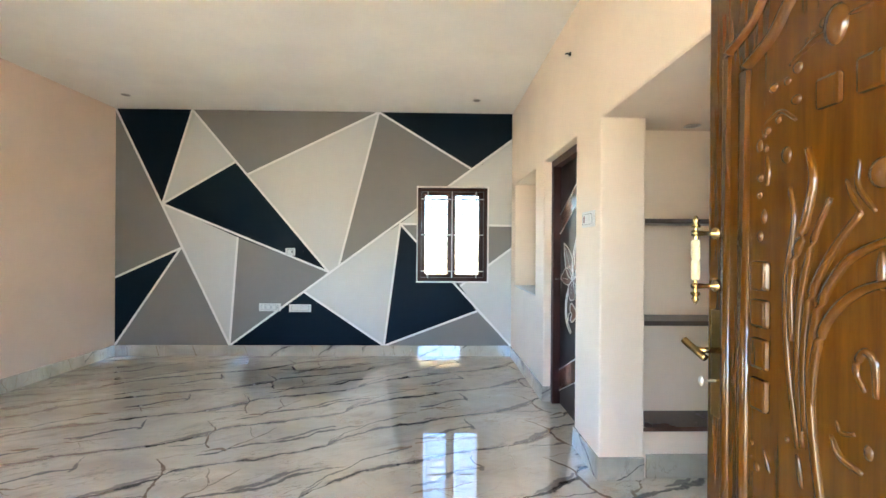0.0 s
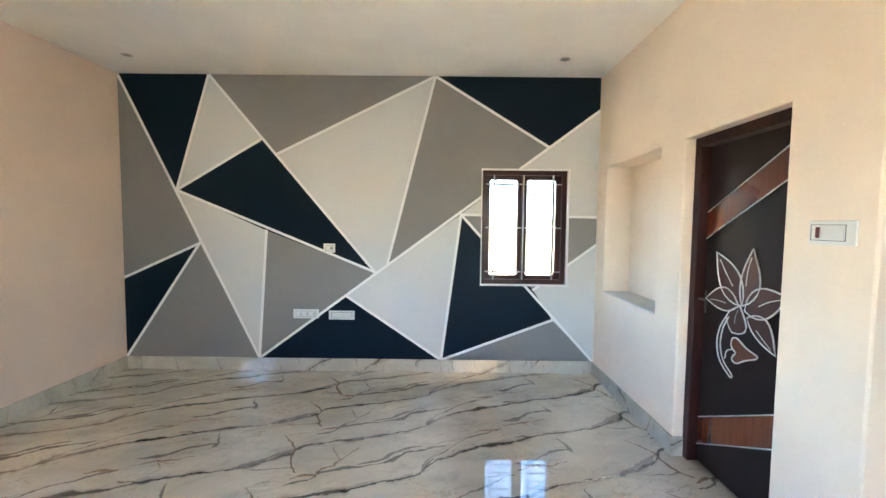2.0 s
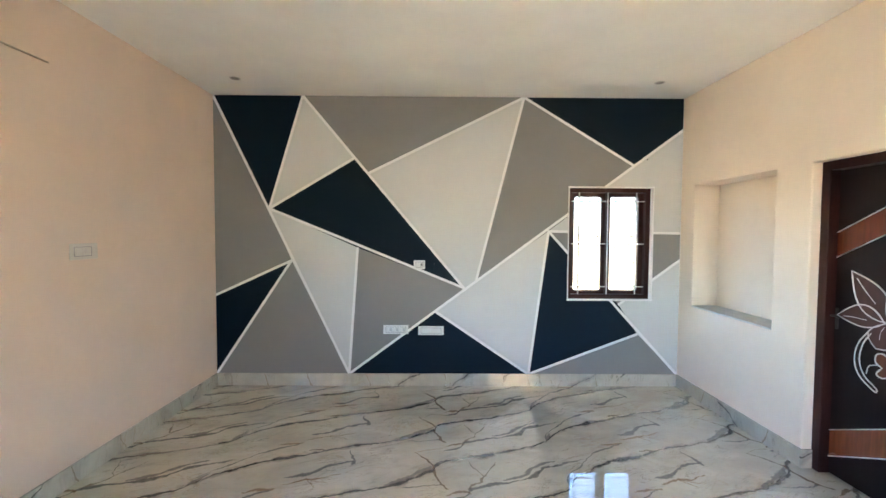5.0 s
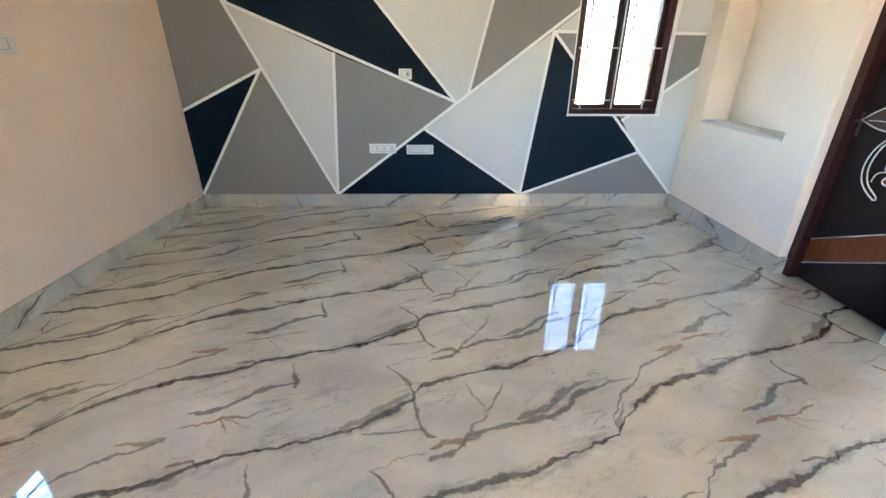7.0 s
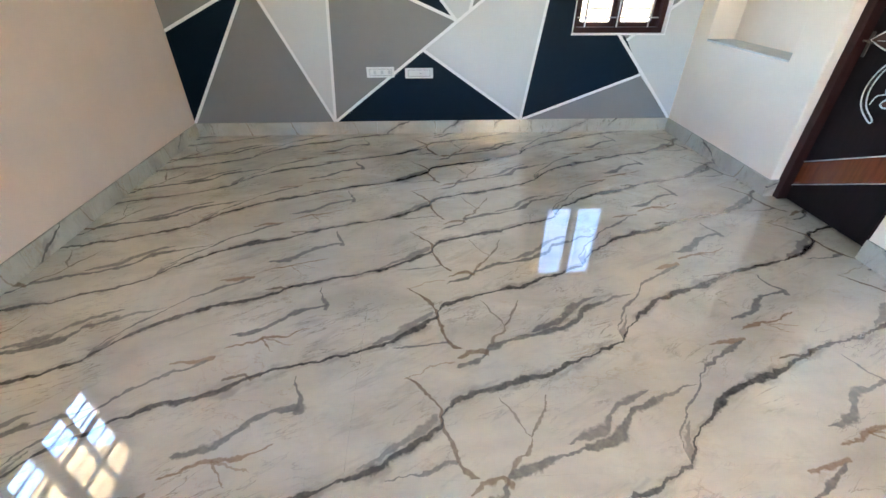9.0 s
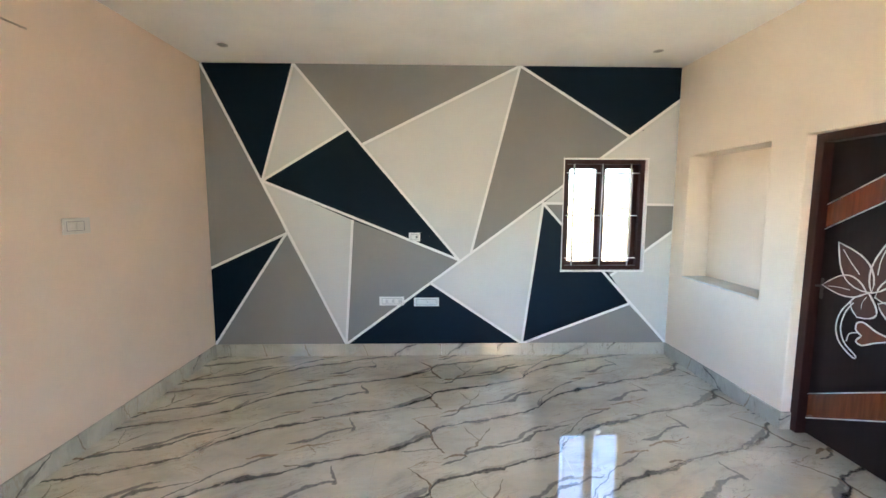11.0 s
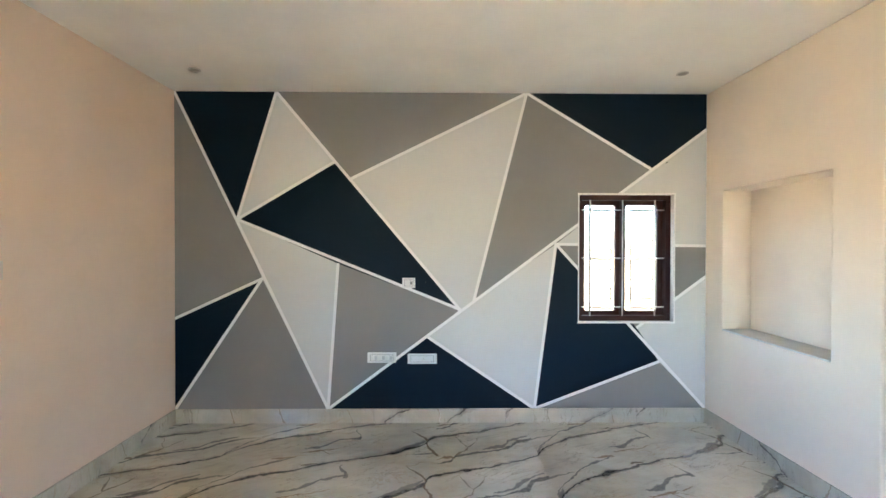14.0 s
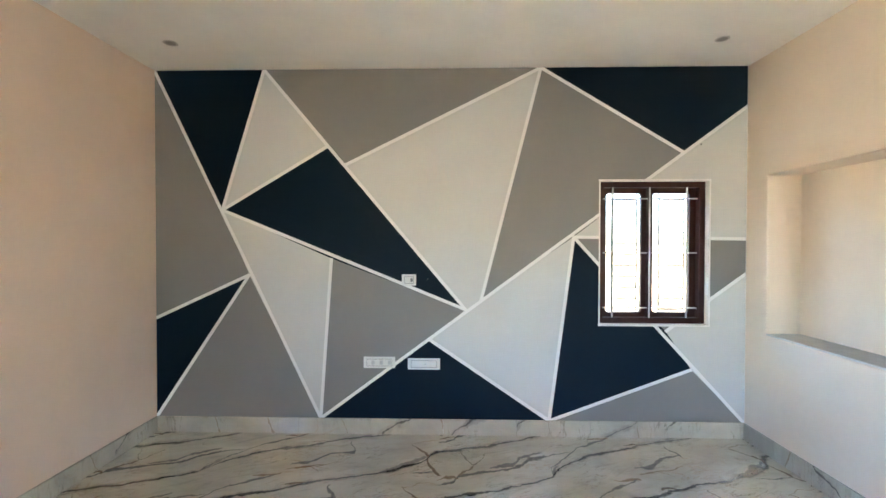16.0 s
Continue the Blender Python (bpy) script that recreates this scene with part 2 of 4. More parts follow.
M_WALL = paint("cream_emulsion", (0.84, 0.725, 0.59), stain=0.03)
# pinker than the cream, and darkened to carry the west wall's shade
M_PEACH_SHADED = paint("peach_emulsion_with_shade", (0.70, 0.560, 0.450), stain=0.03)
M_CEIL = paint("white_ceiling_paint", (0.90, 0.875, 0.815), stain=0.03)
M_NAVY = paint("navy_wall_paint", (0.0020, 0.0100, 0.0200), 0.55, 0.05, 0.2)
M_GREY = paint("grey_wall_paint", (0.247, 0.242, 0.228), 0.65, 0.03, 0.2)
M_PALE = paint("pale_grey_wall_paint", (0.61, 0.61, 0.585), 0.65, 0.02, 0.2)
M_STRIPE = paint("white_stripe_paint", (0.83, 0.82, 0.80), 0.6, 0.02, 0.1)
M_TILE = marble("polished_marble_tile", 0.005, PRINT_HOOK, 1.13)
M_TILE_FORK = marble("polished_marble_tile_print", 0.005, PRINT_FORK, 1.13)
M_SKIRT = marble("polished_marble_skirting", 0.02, PRINT_SKIRT, 0.92, 0.03, 0.3)
M_GROUT = plain("grey_tile_grout", (0.50, 0.47, 0.41), 0.6)
M_TEAK = varnished_wood("varnished_teak", (0.050, 0.0175, 0.0006), (0.105, 0.0385, 0.0012), 0.2, 0.4, specular=0.3, patchy=0.4)
M_FRAME = varnished_wood("dark_rosewood_frame", (0.024, 0.0050, 0.0035), (0.046, 0.011, 0.007), 0.42, 0.05, specular=0.25)
M_DOOR = varnished_wood("black_brown_door_laminate", (0.010, 0.0045, 0.0045), (0.017, 0.008, 0.0075), 0.30, 0.05, specular=0.2, patchy=0.1)
M_BAND = varnished_wood("red_brown_door_band", (0.10, 0.022, 0.006), (0.17, 0.042, 0.012), 0.25, 0.5)
M_PETAL = varnished_wood("dull_maroon_petal", (0.050, 0.016, 0.011), (0.085, 0.030, 0.020), 0.3, 0.3)
M_SILVER = plain("silver_inlay", (0.75, 0.74, 0.72), 0.3, 0.4)
M_BRASS = plain("polished_brass", (0.38, 0.26, 0.10), 0.22, 1.0)
M_IVORY = plain("ivory_enamel", (0.50, 0.43, 0.26), 0.3)
M_STEEL = plain("brushed_steel", (0.62, 0.60, 0.57), 0.32, 1.0)
M_DARKSTEEL = plain("dark_antique_steel", (0.10, 0.09, 0.08), 0.4, 0.8)
M_PLATE = plain("white_switch_plastic", (0.74, 0.73, 0.70), 0.35, wear=0.05)
M_KEY = plain("grey_recess_and_shadow_line", (0.24, 0.24, 0.23), 0.5)
M_GRANITE = plain("grey_brown_granite", (0.085, 0.068, 0.060), 0.3, wear=0.25)
M_SLAB = plain("brown_granite", (0.105, 0.052, 0.036), 0.25, wear=0.1)
M_SILL = plain("grey_cement_sill", (0.66, 0.63, 0.58), 0.7)
M_GRILLE = plain("white_enamel_bar", (0.78, 0.77, 0.75), 0.4)
M_OUTGRILLE = plain("grey_security_bar", (0.09, 0.09, 0.087), 0.6)
M_RING = plain("pale_lamp_ring", (0.62, 0.60, 0.55), 0.5)
M_LENS = plain("grey_frosted_lens", (0.30, 0.28, 0.25), 0.4)
M_PIN = plain("pale_grey_socket_recess", (0.55, 0.55, 0.54), 0.5)
M_BLACK = plain("black_rubber", (0.012, 0.012, 0.012), 0.5)
M_SAND = paint("dry_sandy_earth", (0.50, 0.385, 0.225), 0.95, 0.12, 0.5)
M_CREAM = paint("cream_outside_plaster", (0.66, 0.58, 0.45), 0.9, 0.06)
# glass coloured dark and warm to tone down the bright outside
g = Graph("dimming_window_glass")
g.bsdf.inputs["Transmission Weight"].default_value = 1.0
g.bsdf.inputs["IOR"].default_value = 1.05
M_GLASS = g.done((0.225, 0.215, 0.195), 0.0)
# even faint tint, takes a little off the light through the west window
g = Graph("faint_tint_window_glass")
g.bsdf.inputs["Transmission Weight"].default_value = 1.0
g.bsdf.inputs["IOR"].default_value = 1.05
M_FAINT_TINT = g.done((0.95, 0.95, 0.95), 0.0)

# ---- shapes ----


def part(name, bm, material, parent=None, label=""):
    """Links a bmesh as one mesh object, under a thing or a part when parent is given."""
    bmesh.ops.recalc_face_normals(bm, faces=bm.faces)
    mesh = bpy.data.meshes.new(name)
    bm.to_mesh(mesh)
    bm.free()
    mesh.materials.append(material)
    ob = new(name, mesh)
    if parent is not None:
        ob.parent = parent
    return tagged(ob, label)


def smooth(ob):
    for f in ob.data.polygons:
        f.use_smooth = True
    return ob


def add_box(bm, lo, hi, bevel=0.0, seg=1):
    vs = [bm.verts.new((x, y, z)) for x in (lo[0], hi[0]) for y in (lo[1], hi[1]) for z in (lo[2], hi[2])]
    fs = [bm.faces.new([vs[i] for i in q]) for q in ((0, 1, 3, 2), (4, 6, 7, 5), (0, 4, 5, 1), (2, 3, 7, 6), (0, 2, 6, 4), (1, 5, 7, 3))]
    if bevel:
        edges = list({e for f in fs for e in f.edges})
        bmesh.ops.bevel(bm, geom=edges, offset=bevel, segments=seg, affect="EDGES", profile=0.5)
    return bm


def box(lo, hi, bevel=0.0, seg=1):
    lo, hi = [min(a, b) for a, b in zip(lo, hi)], [max(a, b) for a, b in zip(lo, hi)]
    return add_box(bmesh.new(), lo, hi, bevel, seg)


def sheet(us, vs, hole, depth, place, bevel=0.0):
    """A wall with thickness over the grid us x vs, without the cells for which hole(u, v) is true. place(u, v, d) gives the point."""
    bm, made = bmesh.new(), {}

    def at(i, j, k):
        if (i, j, k) not in made:
            made[i, j, k] = bm.verts.new(place(us[i], vs[j], depth * k))
        return made[i, j, k]

    n, m = len(us) - 1, len(vs) - 1
    full = {(i, j) for i in range(n) for j in range(m) if not hole((us[i] + us[i + 1]) / 2, (vs[j] + vs[j + 1]) / 2)}
    for i, j in sorted(full):
        for k in (0, 1):
            bm.faces.new([at(i, j, k), at(i + 1, j, k), at(i + 1, j + 1, k), at(i, j + 1, k)])
        for (a, b), near in ((((i, j), (i, j + 1)), (i - 1, j)), (((i + 1, j), (i + 1, j + 1)), (i + 1, j)),
                             (((i, j), (i + 1, j)), (i, j - 1)), (((i, j + 1), (i + 1, j + 1)), (i, j + 1))):
            if near not in full:
                bm.faces.new([at(*a, 0), at(*b, 0), at(*b, 1), at(*a, 1)])
    if bevel:
        bmesh.ops.recalc_face_normals(bm, faces=bm.faces)
        edges = [e for e in bm.edges if len(e.link_faces) == 2 and e.calc_face_angle(0) > 1.0]
        bmesh.ops.bevel(bm, geom=edges, offset=bevel, segments=2, affect="EDGES", profile=0.5)
    return bm


def curve_points(ctrl, steps=8):
    """A smooth line through control points (Catmull-Rom)."""
    pts = [Vector(c) for c in ctrl]
    pts = [2 * pts[0] - pts[1]] + pts + [2 * pts[-1] - pts[-2]]
    out = []
    for a, b, c, d in zip(pts, pts[1:], pts[2:], pts[3:]):
        for s in range(steps):
            t = s / steps
            out.append(0.5 * ((2 * b) + (c - a) * t + (2 * a - 5 * b + 4 * c - d) * t * t + (3 * b - a - 3 * c + d) * t ** 3))
    return out + [pts[-2]]


def add_tube(bm, path, radius, sides=8, taper=(1, 1), closed=False):
    """A round bar along a path; taper scales the radius at its two ends."""
    path = [Vector(p) for p in path]
    rings, n = [], len(path)
    for i, p in enumerate(path):
        before, after = path[i - 1] if i or closed else p, path[(i + 1) % n] if i < n - 1 or closed else p
        way = (after - before).normalized()
        side = way.orthogonal() if abs(way.z) > 0.95 else way.cross(Vector((0, 0, 1)))
        side.normalize()
        up = way.cross(side)
        s = i / max(1, n - 1)
        k = 1.0 if taper == (1, 1) else taper[0] * (1 - s) + taper[1] * s + 1.2 * s * (1 - s) * (1 - min(taper))
        rings.append([bm.verts.new(p + radius * k * (side * math.cos(a) + up * math.sin(a))) for a in (2 * math.pi * q / sides for q in range(sides))])
    for a, b in zip(rings, rings[1:] + (rings[:1] if closed else [])):
        for q in range(sides):
            bm.faces.new([a[q], a[(q + 1) % sides], b[(q + 1) % sides], b[q]])
    if not closed:
        bm.faces.new(rings[0])
        bm.faces.new(list(reversed(rings[-1])))
    return bm


def tube(path, radius, sides=8, taper=(1, 1), closed=False):
    return add_tube(bmesh.new(), path, radius, sides, taper, closed)


def lathe(profile, sides=24):
    """A turned shape about z from (radius, height) pairs."""
    bm = bmesh.new()
    rings = [[bm.verts.new((r * math.cos(2 * math.pi * q / sides), r * math.sin(2 * math.pi * q / sides), h)) for q in range(sides)] for r, h in profile]
    for a, b in zip(rings, rings[1:]):
        for q in range(sides):
            bm.faces.new([a[q], a[(q + 1) % sides], b[(q + 1) % sides], b[q]])
    bm.faces.new(rings[0])
    bm.faces.new(rings[-1])
    return bm


def moved(bm, m):
    bmesh.ops.transform(bm, matrix=m, verts=bm.verts)
    return bm


def structure(name, bm, material, label, category):
    return tagged(part(name, bm, material), label, category, kind="structure")


def thing(name, place, label, category, group="", kind=""):
    ob = new(name)
    ob.empty_display_size = 0.1
    ob.matrix_world = Matrix.Translation(place)
    return tagged(ob, label, category, group, kind)


def at_home(ob):
    """Parts are built in world coordinates: take the parent's place out again."""
    for c in ob.children:
        c.matrix_parent_inverse = Matrix.Translation(-ob.matrix_world.translation)
    return ob


# ---- large structure ----
ground = structure("ground", box((-400, -400, -0.45), (400, 400, -0.30)), M_SAND, "dry sandy earth round the house", "ground")

# feature wall with its window opening
N1 = (-0.265, 0.605, 0.922, 2.088)          # window in the feature wall: x, x, z, z


def in_rect(r):
    return lambda a, b: r[0] < a < r[1] and r[2] < b < r[3]


wall_north = structure("wall_north", sheet([WEST - OUTER, N1[0], N1[1], 2.2], [-0.3, N1[2], N1[3], CEILING + 0.15], in_rect(N1), OUTER,
                       lambda u, v, d: (u, NORTH + d, v)), M_STRIPE, "feature wall painted in navy, grey and pale triangles", "wall")
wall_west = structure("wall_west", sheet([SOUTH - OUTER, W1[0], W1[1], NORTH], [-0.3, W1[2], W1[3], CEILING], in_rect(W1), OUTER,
                      lambda u, v, d: (WEST - d, u, v)), M_PEACH_SHADED, "smooth peach painted plaster wall, some of its shade in the colour", "wall")
S1 = (-0.45, 0.62, -0.3, LINTEL)
wall_south = structure("wall_south", sheet([WEST, S1[0], S1[1], 2.2], [-0.3, LINTEL, CEILING], in_rect(S1), OUTER,
                       lambda u, v, d: (u, SOUTH - d, v)), M_WALL, "peach painted entrance wall with a doorway", "wall")

DOOR, NICHE, ALCOVE = (2.85, 3.67), (3.975, 4.97, 0.89, 2.096), 2.43


def east_open(y, z):
    return (z < LINTEL and (y < ALCOVE or DOOR[0] < y < DOOR[1])) or in_rect(NICHE)(y, z)


wall_east = structure("wall_east", sheet([SOUTH, ALCOVE, DOOR[0], DOOR[1], NICHE[0], NICHE[1], NORTH], [-0.3, NICHE[2], NICHE[3], LINTEL, CEILING],
                      east_open, EAST_THICK, lambda u, v, d: (EAST + d, u, v), bevel=0.010), M_WALL,
                      "peach painted wall with a door, a display niche and a shelf alcove", "wall")
part("niche_back", box((1.148, 3.9, 0.8), (1.30, 5.05, 2.2)), M_WALL, wall_east)
part("niche_sill", box((EAST - 0.004, NICHE[0] + 0.002, NICHE[2]), (1.148, NICHE[1] - 0.002, NICHE[2] + 0.014), 0.003), M_SILL, wall_east, "bare grey cement niche sill")

# alcove beside the entrance, with its low ceiling
SIDE, BACK = 1.85, 2.69
structure("wall_alcove_back", box((EAST + EAST_THICK, BACK, -0.3), (2.2, 2.86, CEILING)), M_WALL, "cream plaster back of the shelf alcove", "wall")
structure("wall_alcove_side", box((SIDE, SOUTH, -0.3), (2.2, BACK, CEILING)), M_WALL, "cream plaster side of the shelf alcove", "wall")
structure("ceiling_alcove", box((EAST + EAST_THICK, SOUTH, LINTEL), (SIDE, BACK, LINTEL + 0.13)), M_WALL, "low plaster soffit over the alcove", "ceiling")
structure("trim_soffit", box((EAST + 0.006, SOUTH, LINTEL - 0.003), (EAST + EAST_THICK, ALCOVE, LINTEL + 0.01)), M_WALL, "plastered underside of the beam", "ceiling")
# unseen, closes the east side so no sun leaks round the door
structure("wall_outer_east", box((2.2, SOUTH - OUTER, -0.3), (2.4, NORTH + OUTER, CEILING + 0.15)), M_CREAM, "plain unseen closing wall that keeps the sun out", "wall")

ceiling = structure("ceiling", box((WEST - OUTER, SOUTH - OUTER, CEILING), (2.2, NORTH, CEILING + 0.15)), M_CEIL, "smooth white painted ceiling", "ceiling")
floor = structure("floor", box((WEST - 0.01, SOUTH - OUTER, -0.30), (2.2, NORTH + 0.02, -0.008)), M_GROUT, "polished white marble tile floor with dark grey veins", "floor")
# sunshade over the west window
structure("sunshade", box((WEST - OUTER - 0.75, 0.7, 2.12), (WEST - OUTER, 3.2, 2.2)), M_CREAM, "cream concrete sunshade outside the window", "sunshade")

# unseen slab, added to cut the sky light coming through the doorway
structure("porch_roof", box((-2.0, SOUTH - OUTER - 3.2, 2.35), (2.4, SOUTH - OUTER, 2.47)), M_CREAM, "unseen cream slab added over the entrance to hold back sky light", "porch roof")
# unseen wall, added to hide sunlit ground and low sky from the doorway
structure("wall_porch", box((-2.0, SOUTH - OUTER - 3.2, -0.3), (2.4, SOUTH - OUTER - 3.05, 1.0)), M_CREAM, "unseen cream wall added to hold back light before the entrance", "wall")

# ---- painted feature wall ----
LEFT, RIGHT, TOP, FOOT = WEST, EAST, CEILING, 0.0
V = {"tl": (LEFT, TOP), "a": (-3.018, TOP), "b": (-0.75, TOP), "tr": (RIGHT, TOP), "c": (-3.372, 1.852), "apex": (-2.502, 2.37), "step": (-2.347, 2.222),
     "d": (-1.356, 1.036), "e": (-2.553, 0.126), "f": (-0.67, 0.126), "g": (0.40, 2.315), "h": (0.474, 0.556), "i": (-1.645, 0.783), "knee": (-3.148, 1.315),
     "west": (LEFT, 0.953), "bl": (LEFT, 0.126), "br": (RIGHT, 0.126), "tee": (-2.462, 1.452), "peak": (-0.478, 1.632), "e1": (RIGHT, 2.682),
     "e2": (RIGHT, 1.619), "e3": (RIGHT, 1.337), "cut": (0.268, 0.868), "mid": (-1.226, 1.122)}
AREAS = [("navy", "tl a c"), ("grey", "tl c knee west"), ("pale", "a apex c"), ("grey", "a b step"), ("pale", "step b mid d"), ("navy", "c apex step d tee"),
         ("grey", "b g peak mid"), ("navy", "b tr e1 g"), ("pale", "g e1 e2 peak"), ("grey", "peak e2 e3 cut"), ("pale", "e3 cut h br"),
         ("navy", "peak cut h f"), ("grey", "f h br"), ("pale", "mid peak f i d"), ("navy", "i f e"), ("grey", "tee d i e"), ("pale", "c tee e knee"),
         ("navy", "west knee bl"), ("grey", "knee e bl")]
LINES = ["tl e", "a c", "a d", "c apex", "step b", "c d", "b mid", "b g", "e1 e", "west knee", "knee bl", "tee e", "i f", "peak f", "f h", "peak br", "peak e2", "e3 cut"]
PAINTS = {"navy": M_NAVY, "grey": M_GREY, "pale": M_PALE}


def facet(names, proud):
    """One painted field, cut out where the window stands in it."""
    bm = bmesh.new()
    bm.faces.new([bm.verts.new((*V[n], 0)) for n in names.split()])
    for co, no in (((N1[0], 0, 0), (1, 0, 0)), ((N1[1], 0, 0), (1, 0, 0)), ((0, N1[2], 0), (0, 1, 0)), ((0, N1[3], 0), (0, 1, 0))):
        bmesh.ops.bisect_plane(bm, geom=bm.verts[:] + bm.edges[:] + bm.faces[:], plane_co=co, plane_no=no)
    inside = in_rect(N1)
    bmesh.ops.delete(bm, geom=[f for f in bm.faces if inside(*f.calc_center_median()[:2])], context="FACES")
    for v in bm.verts:
        v.co = (v.co.x, NORTH - proud, v.co.y)
    made = bmesh.ops.extrude_face_region(bm, geom=bm.faces[:])
    for v in made["geom"]:
        if isinstance(v, bmesh.types.BMVert):
            v.co.y = NORTH + 0.002
    return bm


for colour, names in AREAS:
    part("painted_field", facet(names, 0.0015), PAINTS[colour], wall_north)


def stripe(a, b, width, proud):
    a, b = Vector(a), Vector(b)
    way = (b - a).normalized()
    side = Vector((-way.y, way.x)) * width / 2
    a, b = a - way * width * 0.2, b + way * width * 0.2
    bm = bmesh.new()
    quad = [bm.verts.new((p.x, NORTH - proud, p.y)) for p in (a - side, b - side, b + side, a + side)]
    bm.faces.new(quad)
    geo = bmesh.ops.extrude_face_region(bm, geom=bm.faces[:])["geom"]
    for v in geo:
        if isinstance(v, bmesh.types.BMVert):
            v.co.y = NORTH
    for co, no in (((LEFT, 0, 0), (-1, 0, 0)), ((RIGHT, 0, 0), (1, 0, 0)), ((0, 0, TOP), (0, 0, 1)), ((0, 0, 0.10), (0, 0, -1))):
        bmesh.ops.bisect_plane(bm, geom=bm.verts[:] + bm.edges[:] + bm.faces[:], plane_co=co, plane_no=no, clear_outer=True)
    return bm


def outside_window(a, b):
    """The stretches of a line that do not cross the window."""
    a, b = Vector(a), Vector(b)
    lo, hi = 0.0, 1.0
    for k in (0, 1):
        d = b[k] - a[k]
        for edge, sign in ((N1[2 * k] - 0.008, 1), (N1[2 * k + 1] + 0.008, -1)):
            if abs(d) < 1e-9:
                if sign * (a[k] - edge) < 0:
                    return [(a, b)]
                continue
            s = (edge - a[k]) / d
            if sign * d > 0:
                lo = max(lo, s)
            else:
                hi = min(hi, s)
    if lo >= hi:
        return [(a, b)]
    return [(p, q) for p, q in ((a, a.lerp(b, lo)), (a.lerp(b, hi), b)) if (q - p).length > 0.03]


for k, names in enumerate(LINES):
    a, b = (V[n] for n in names.split())
    for p, q in outside_window(a, b):
        part("painted_stripe", stripe(p, q, 0.026, 0.0026 + 0.0001 * k), M_STRIPE, wall_north)
# white painted edge round the window
for lo, hi in (((N1[0] - 0.014, N1[3]), (N1[1] + 0.014, N1[3] + 0.012)), ((N1[0] - 0.014, N1[2] - 0.014), (N1[1] + 0.014, N1[2])),
               ((N1[0] - 0.010, N1[2]), (N1[0], N1[3])), ((N1[1], N1[2]), (N1[1] + 0.012, N1[3]))):
    part("painted_stripe", box((lo[0], NORTH - 0.0055, lo[1]), (hi[0], NORTH + 0.002, hi[1])), M_STRIPE, wall_north)


# ---- windows ----
def rounded(x0, x1, z0, z1, r, n=4):
    out = []
    for cx, cz, a0 in ((x1 - r, z1 - r, 0), (x0 + r, z1 - r, 90), (x0 + r, z0 + r, 180), (x1 - r, z0 + r, 270)):
        out += [(cx + r * math.cos(radians(a0 + 90 * k / n)), cz + r * math.sin(radians(a0 + 90 * k / n))) for k in range(n + 1)]
    return out


def ring(outer, inner, y0, y1, place=lambda x, y, z: (x, y, z)):
    """A frame between two outlines of equal count, from depth y0 to y1."""
    bm, n = bmesh.new(), len(outer)
    loops = [[bm.verts.new(place(x, y, z)) for x, z in line] for line, y in ((outer, y0), (inner, y0), (inner, y1), (outer, y1))]
    for a, b in zip(loops, loops[1:] + loops[:1]):
        for q in range(n):
            bm.faces.new([a[q], a[(q + 1) % n], b[(q + 1) % n], b[q]])
    return bm


window_1 = thing("window_1", (0.17, NORTH + 0.11, N1[2]), "brown wooden casement window with white grille, shutters closed", "window", kind="structure")
FY = NORTH + 0.052
a, b, c, d = N1
part("window_frame", ring(rounded(a, b, c, d, 0.001), rounded(a + 0.045, b - 0.045, c + 0.045, d - 0.045, 0.004), FY, FY + 0.11), M_FRAME, window_1)
part("mullion", box((0.152, FY + 0.02, c + 0.045), (0.188, FY + 0.10, d - 0.045), 0.003), M_FRAME, window_1)
for x0, x1, g0, g1 in ((a + 0.046, 0.151, -0.178, 0.113), (0.189, b - 0.046, 0.208, 0.509)):
    sh = part("shutter", ring(rounded(x0, x1, c + 0.046, d - 0.046, 0.002), rounded(g0, g1, 1.004, 2.0, 0.022), FY + 0.055, FY + 0.09), M_FRAME, window_1)
    pane = part("pane", box((g0 - 0.004, FY + 0.071, 1.0), (g1 + 0.004, FY + 0.075, 2.004)), M_GLASS, sh)
    pane.visible_shadow = False
for x in (-0.138, 0.165, 0.468):
    smooth(part("grille_bar", tube([(x, FY + 0.018, c + 0.035), (x, FY + 0.018, d - 0.035)], 0.0065), M_GRILLE, window_1))
for z in (1.046, 1.503, 1.952):
    smooth(part("grille_bar", tube([(a + 0.04, FY + 0.030, z), (b - 0.04, FY + 0.030, z)], 0.0055), M_GRILLE, window_1))
for x0, x1 in ((-0.10, 0.112), (0.30, 0.512)):
    for x in (x0, x1):
        part("security_bar", tube([(x, FY + 0.145, c + 0.03), (x, FY + 0.145, d - 0.03)], 0.0058, 6), M_OUTGRILLE, window_1)
    for k in range(11):
        z = 1.015 + 0.094 * k
        part("security_bar", tube([(x0, FY + 0.148, z), (x1, FY + 0.148, z)], 0.0058, 6), M_OUTGRILLE, window_1)
at_home(window_1)
for o in window_1.children:
    for k in o.children:
        k.matrix_parent_inverse = Matrix.Identity(4)



def bar_between(turn, lo, hi):
    """A squared bar between two corners given in the window's own along, depth and height."""
    return box(turn(*lo), turn(*hi), 0.002)


